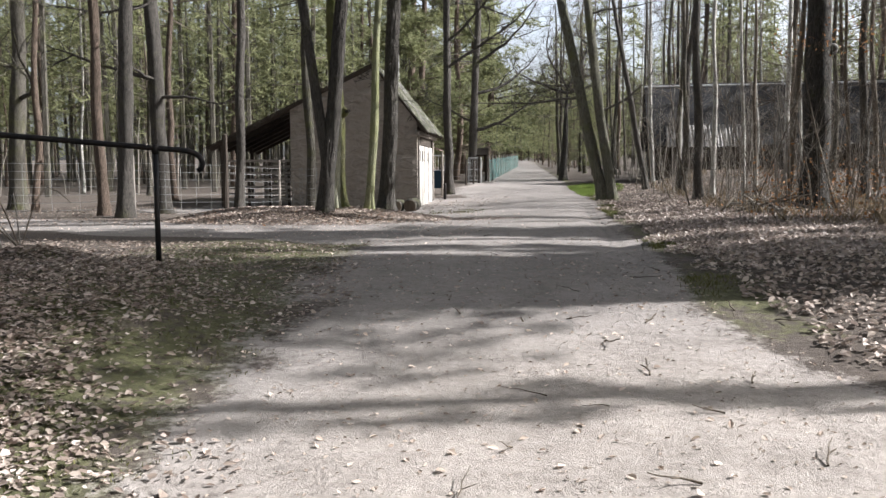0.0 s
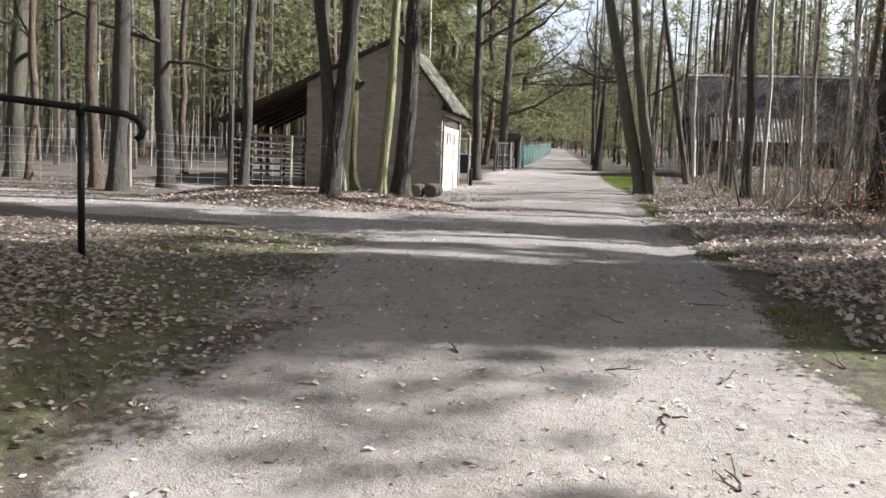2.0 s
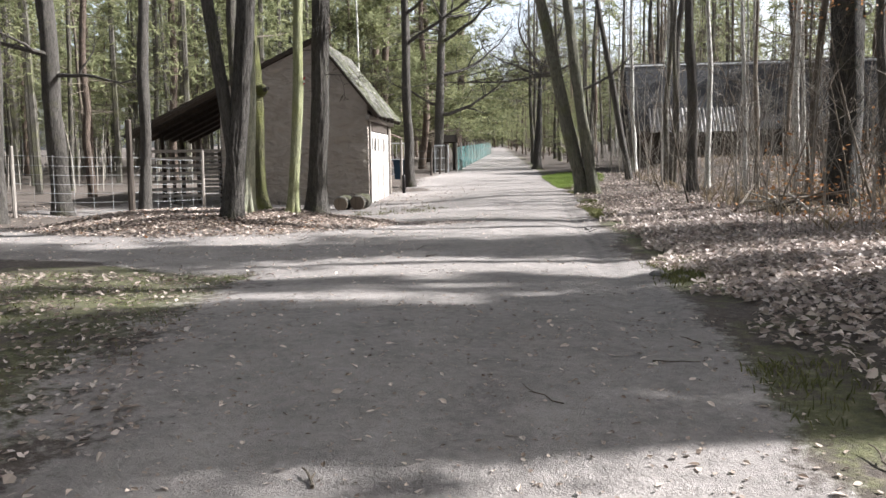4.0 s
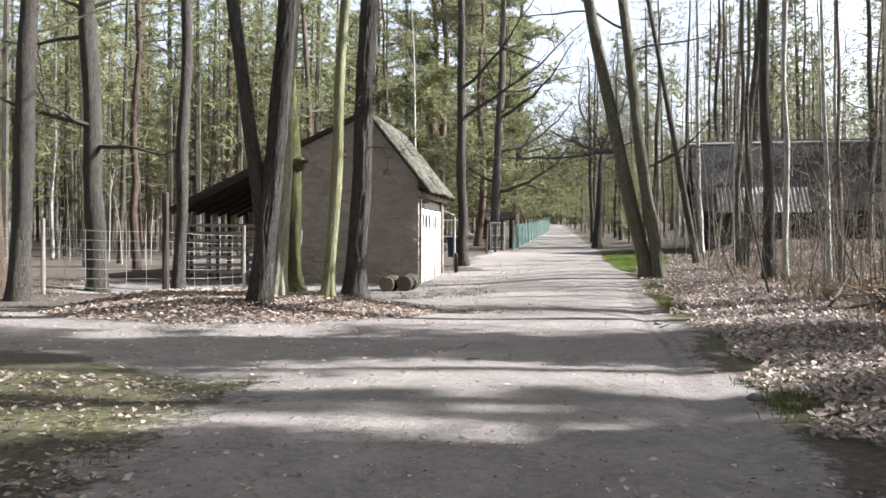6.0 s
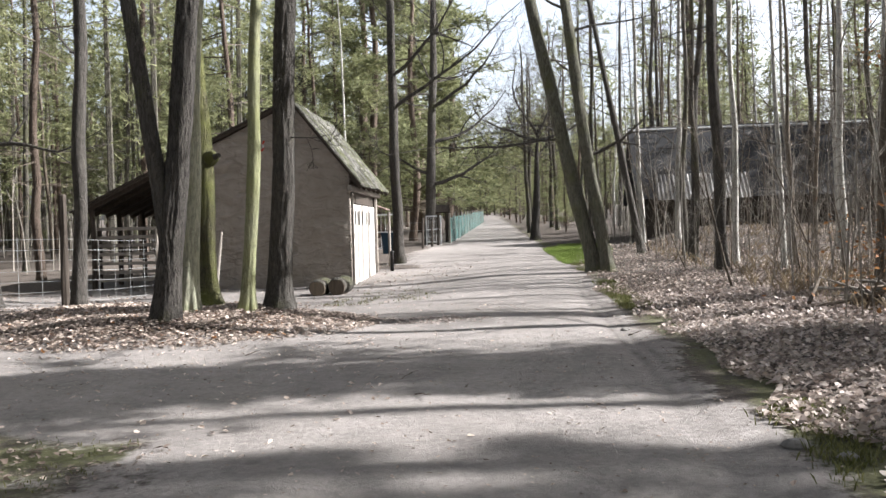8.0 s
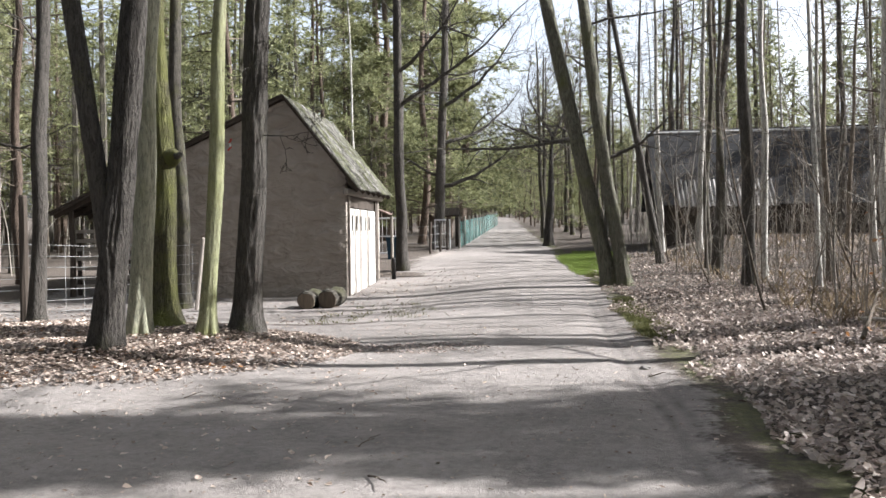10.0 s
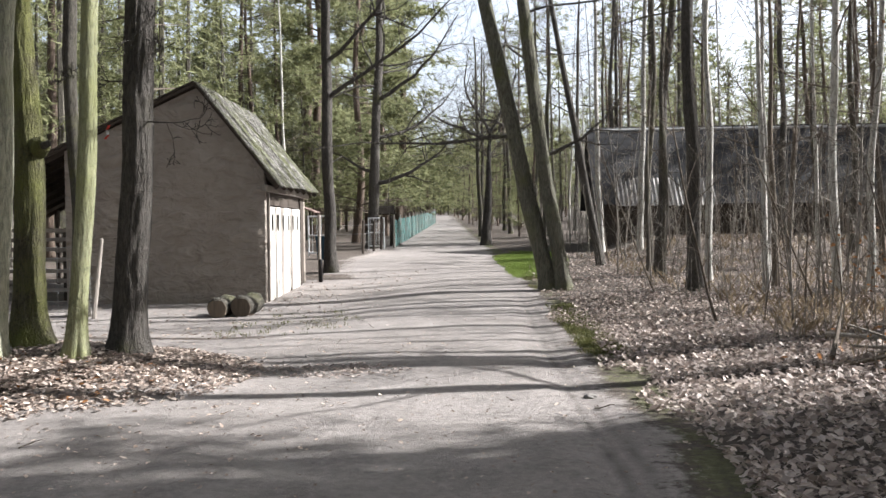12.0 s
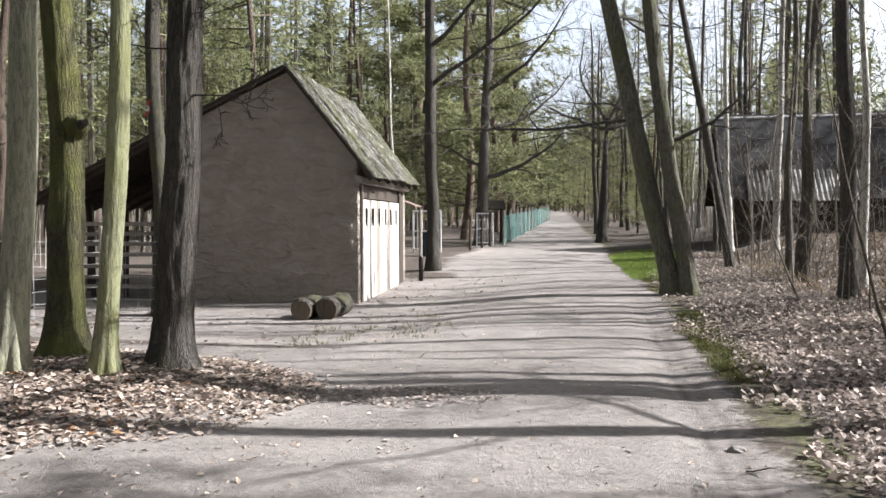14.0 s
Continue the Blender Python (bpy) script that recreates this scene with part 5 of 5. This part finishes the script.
def make_net():
    """Teal windbreak netting: a grid of flat strands, sagging between the posts."""
    g = Geo()
    for (ax, ay), (bx, by) in zip(NET, NET[1:]):
        n = 26
        for i in range(n):
            k = i / n
            x, y = ax + (bx - ax) * k, ay + (by - ay) * k
            z, top = height(x, y), 1.38 - 0.12 * math.sin(k * math.pi)
            sway = 0.05 * math.sin(k * 9)
            b = len(g.v)
            g.v += [Vector((x + sway, y, z + 0.05)), Vector((x + sway - 0.008, y + 0.08, z + 0.05)), Vector((x - 0.008, y + 0.08, z + top)), Vector((x, y, z + top))]
            g.f.append((b, b + 1, b + 2, b + 3))
        for j in range(9):
            z = 0.1 + j * 0.14
            g.tube([(ax, ay, height(ax, ay) + z), ((ax + bx) / 2 + 0.04, (ay + by) / 2, height(ax, (ay + by) / 2) + z - 0.03), (bx, by, height(bx, by) + z)], [0.018] * 3, 4, cap=False)
    tagged(part("windbreak_net", g, TEAL), "teal plastic netting hung along the fence", "netting", kind="stuff")


make_net()


def make_shelter(x, y, w, h, label):
    s = thing("feed_shelter", pose(x, y, height(x, y), 0, 0, 6), label, "shelter")
    for a in (0, w):
        for b in (0, 0.9):
            g = Geo()
            g.tube([(a, b, -0.1), (a, b, h)], [0.05, 0.045], 7)
            part("post", g, WOOD_DARK, s)
    for side in (-1, 1):
        g = Geo()
        g.box((-0.15, -0.02, 0), (w + 0.15, 0.75, 0.04), 0.01, Matrix.Translation((0, 0.45, h + 0.42)) @ (pose(0, 0, 0, -32) if side > 0 else pose(w, 0, 0, -32, 0, 180)))
        part("roof_slope", g, WOOD_DARK, s, "dark brown boarded roof slope")


RUST_ROOF = wood_material("rust_brown_boards", (0.13, 0.09, 0.075), (0.30, 0.22, 0.19))
make_shelter(-7.7, 49.0, 0.8, 1.5, "small feeding shelter with a brown roof behind the fence")


def make_porch():
    """A little roof on brackets behind the hut's far corner."""
    p = thing("porch_roof", HUT @ pose(-0.1, 5.02, 0), "small reddish roof on posts behind the hut", "porch roof")
    g = Geo()
    g.box((-1.2, 0.0, 0), (0.36, 1.0, 0.04), 0.01, pose(0, 0.1, 2.05, 0, 20))
    part("roof", g, RUST_ROOF, p)
    for x in (-0.8, 0.3):
        g = Geo()
        g.tube([(x, 1.2, 0), (x, 1.2, 2.0 - 0.36 * x)], [0.045, 0.045], 8)
        part("post", g, WOOD_GREY, p)


make_porch()


# ---- sticks and debris ----
def stick(x, y, ln, turn, r, label, mat=TWIG):
    rng = random.Random(int((x + 50) * 100 + y))
    s = thing("fallen_twig", pose(x, y, height(x, y) + r, 0, 0, turn), label, "twig", "twigs on the ground")
    g = Geo()
    p, pts = Vector((0, 0, 0)), [Vector((0, 0, 0))]
    for i in range(5):
        p = p + Vector((ln / 5, rng.uniform(-0.15, 0.15) * ln / 2, rng.uniform(0, 0.02)))
        pts.append(p.copy())
    g.tube(pts, [r * (1 - 0.13 * i) for i in range(6)], 5)
    q = pts[2]
    g.tube([q, q + Vector((ln * 0.2, ln * 0.16 * rng.choice((-1, 1)), 0.012))], [r * 0.7, r * 0.35], 4)
    part("wood", g, mat, s)


rng = random.Random(130)
for x, y in scatter(34, 131, [(-1.5, 3.2, 0.8, 9), (0.6, 3.4, 1.5, 7), (-4, 1.2, 10, 22)], lambda x, y: True, 0.3):
    stick(x, y, rng.uniform(0.1, 0.32), rng.uniform(0, 360), rng.uniform(0.004, 0.009), "small dark fallen twig")


def make_brush_pile():
    pile = thing("brush_pile", pose(4.3, 17.6, height(4.3, 17.6)), "heap of broken branches in the brushwood", "brush pile")
    rng = random.Random(140)
    for i in range(22):
        a, ln, z = rng.uniform(0, 6.28), rng.uniform(0.6, 1.7), rng.uniform(0.02, 0.35)
        c, d = Vector((rng.gauss(0, 0.3), rng.gauss(0, 0.25), z)), Vector((math.cos(a), math.sin(a), rng.uniform(-0.15, 0.35))) * ln / 2
        g = Geo()
        g.tube([c - d, c + Vector((0, 0, rng.uniform(-0.05, 0.08))), c + d], [0.028, 0.022, 0.01], 6)
        part("branch", g, TWIG_PALE if i % 3 == 0 else TWIG, pile)


make_brush_pile()


def make_brambles(x, y, seed):
    b = thing("bramble", pose(x, y, height(x, y)), "arching bare bramble stems on the bank", "bramble", "brambles on the bank")
    rng = random.Random(seed)
    for i in range(5):
        a, ln, h = rng.uniform(1.6, 4.0), rng.uniform(0.8, 1.5), rng.uniform(0.5, 0.95)
        g = Geo()
        pts = [Vector((math.cos(a) * ln * k, math.sin(a) * ln * k, h * math.sin(min(1.0, k * 1.15) * 2.4))) for k in (0, 0.15, 0.3, 0.5, 0.75, 1.0)]
        g.tube(pts, [0.008, 0.008, 0.007, 0.006, 0.005, 0.003], 5)
        part("stem", g, TWIG_PALE if i % 2 else TWIG, b)


make_brambles(-4.55, 6.3, 150)
make_brambles(-5.2, 6.9, 151)


def make_stone(x, y, r, label):
    g = Geo()
    rng = random.Random(int(x * 1000))
    rings, seg = 6, 10
    for i in range(rings + 1):
        t = math.pi * i / rings
        for k in range(seg):
            a = 2 * math.pi * k / seg
            d = Vector((math.sin(t) * math.cos(a), math.sin(t) * math.sin(a), math.cos(t)))
            g.v.append(Vector((d.x * r * 1.3, d.y * r, d.z * r * 0.6)) * (1 + 0.25 * noise.noise(d * 1.7 + Vector((x, y, 0)))))
    for i in range(rings):
        for k in range(seg):
            g.f.append((i * seg + k, i * seg + (k + 1) % seg, (i + 1) * seg + (k + 1) % seg, (i + 1) * seg + k))
    ob = part("stone", g, STONE, None)
    ob.matrix_basis = pose(x, y, height(x, y) + r * 0.2)
    tagged(ob, label, "stone")


STONE = wood_material("grey_stone", (0.12, 0.11, 0.10), (0.30, 0.28, 0.26))
make_stone(1.74, 10.7, 0.065, "grey stone bedded in the track's rim")
make_stone(1.95, 10.45, 0.045, "small grey stone beside a larger one")
make_stone(1.0, 16.4, 0.05, "pale stone on the track's rim")


def make_knot():
    """A pale callus ring where a limb broke off the stout oak."""
    g = Geo()
    c = Vector((5.94, 19.68, 3.75))
    pts = [c + Vector((0.03 * math.cos(a), -0.03 * math.cos(a), 0.0)) + Vector((0.055 * math.cos(a), 0.02, 0.10 * math.sin(a))) for a in [i * math.pi / 5 for i in range(11)]]
    g.tube(pts, [0.028] * len(pts), 6)
    ob = part("branch_scar", g, BARK_BIRCH, None)
    tagged(ob, "pale callus ring on the stout oak trunk", "branch scar")


make_knot()


def leafy_sprays():
    """Rust-brown leaves that young oaks keep through the winter."""
    rng, g = random.Random(160), Geo()
    for cx, cy, cz, n, r in ((6.3, 19.2, 3.9, 90, 0.45), (5.0, 19.3, 3.8, 60, 0.35), (5.2, 20.2, 1.0, 120, 0.5), (4.4, 16.8, 0.5, 160, 0.5), (6.2, 17.2, 0.6, 220, 0.8), (5.4, 15.2, 0.35, 160, 0.6), (7.0, 22.0, 0.8, 120, 0.7)):
        for _ in range(n):
            p = Vector((cx + rng.gauss(0, r), cy + rng.gauss(0, r), max(height(cx, cy) + 0.05, cz + rng.gauss(0, r * 0.6))))
            leaf(g, p, rng.uniform(0.05, 0.09), rng, 0.9)
    tagged(part("withered_leaves", g, LEAF_RUST), "rust-brown withered leaves on low oak twigs", "leaves", kind="stuff")


leafy_sprays()
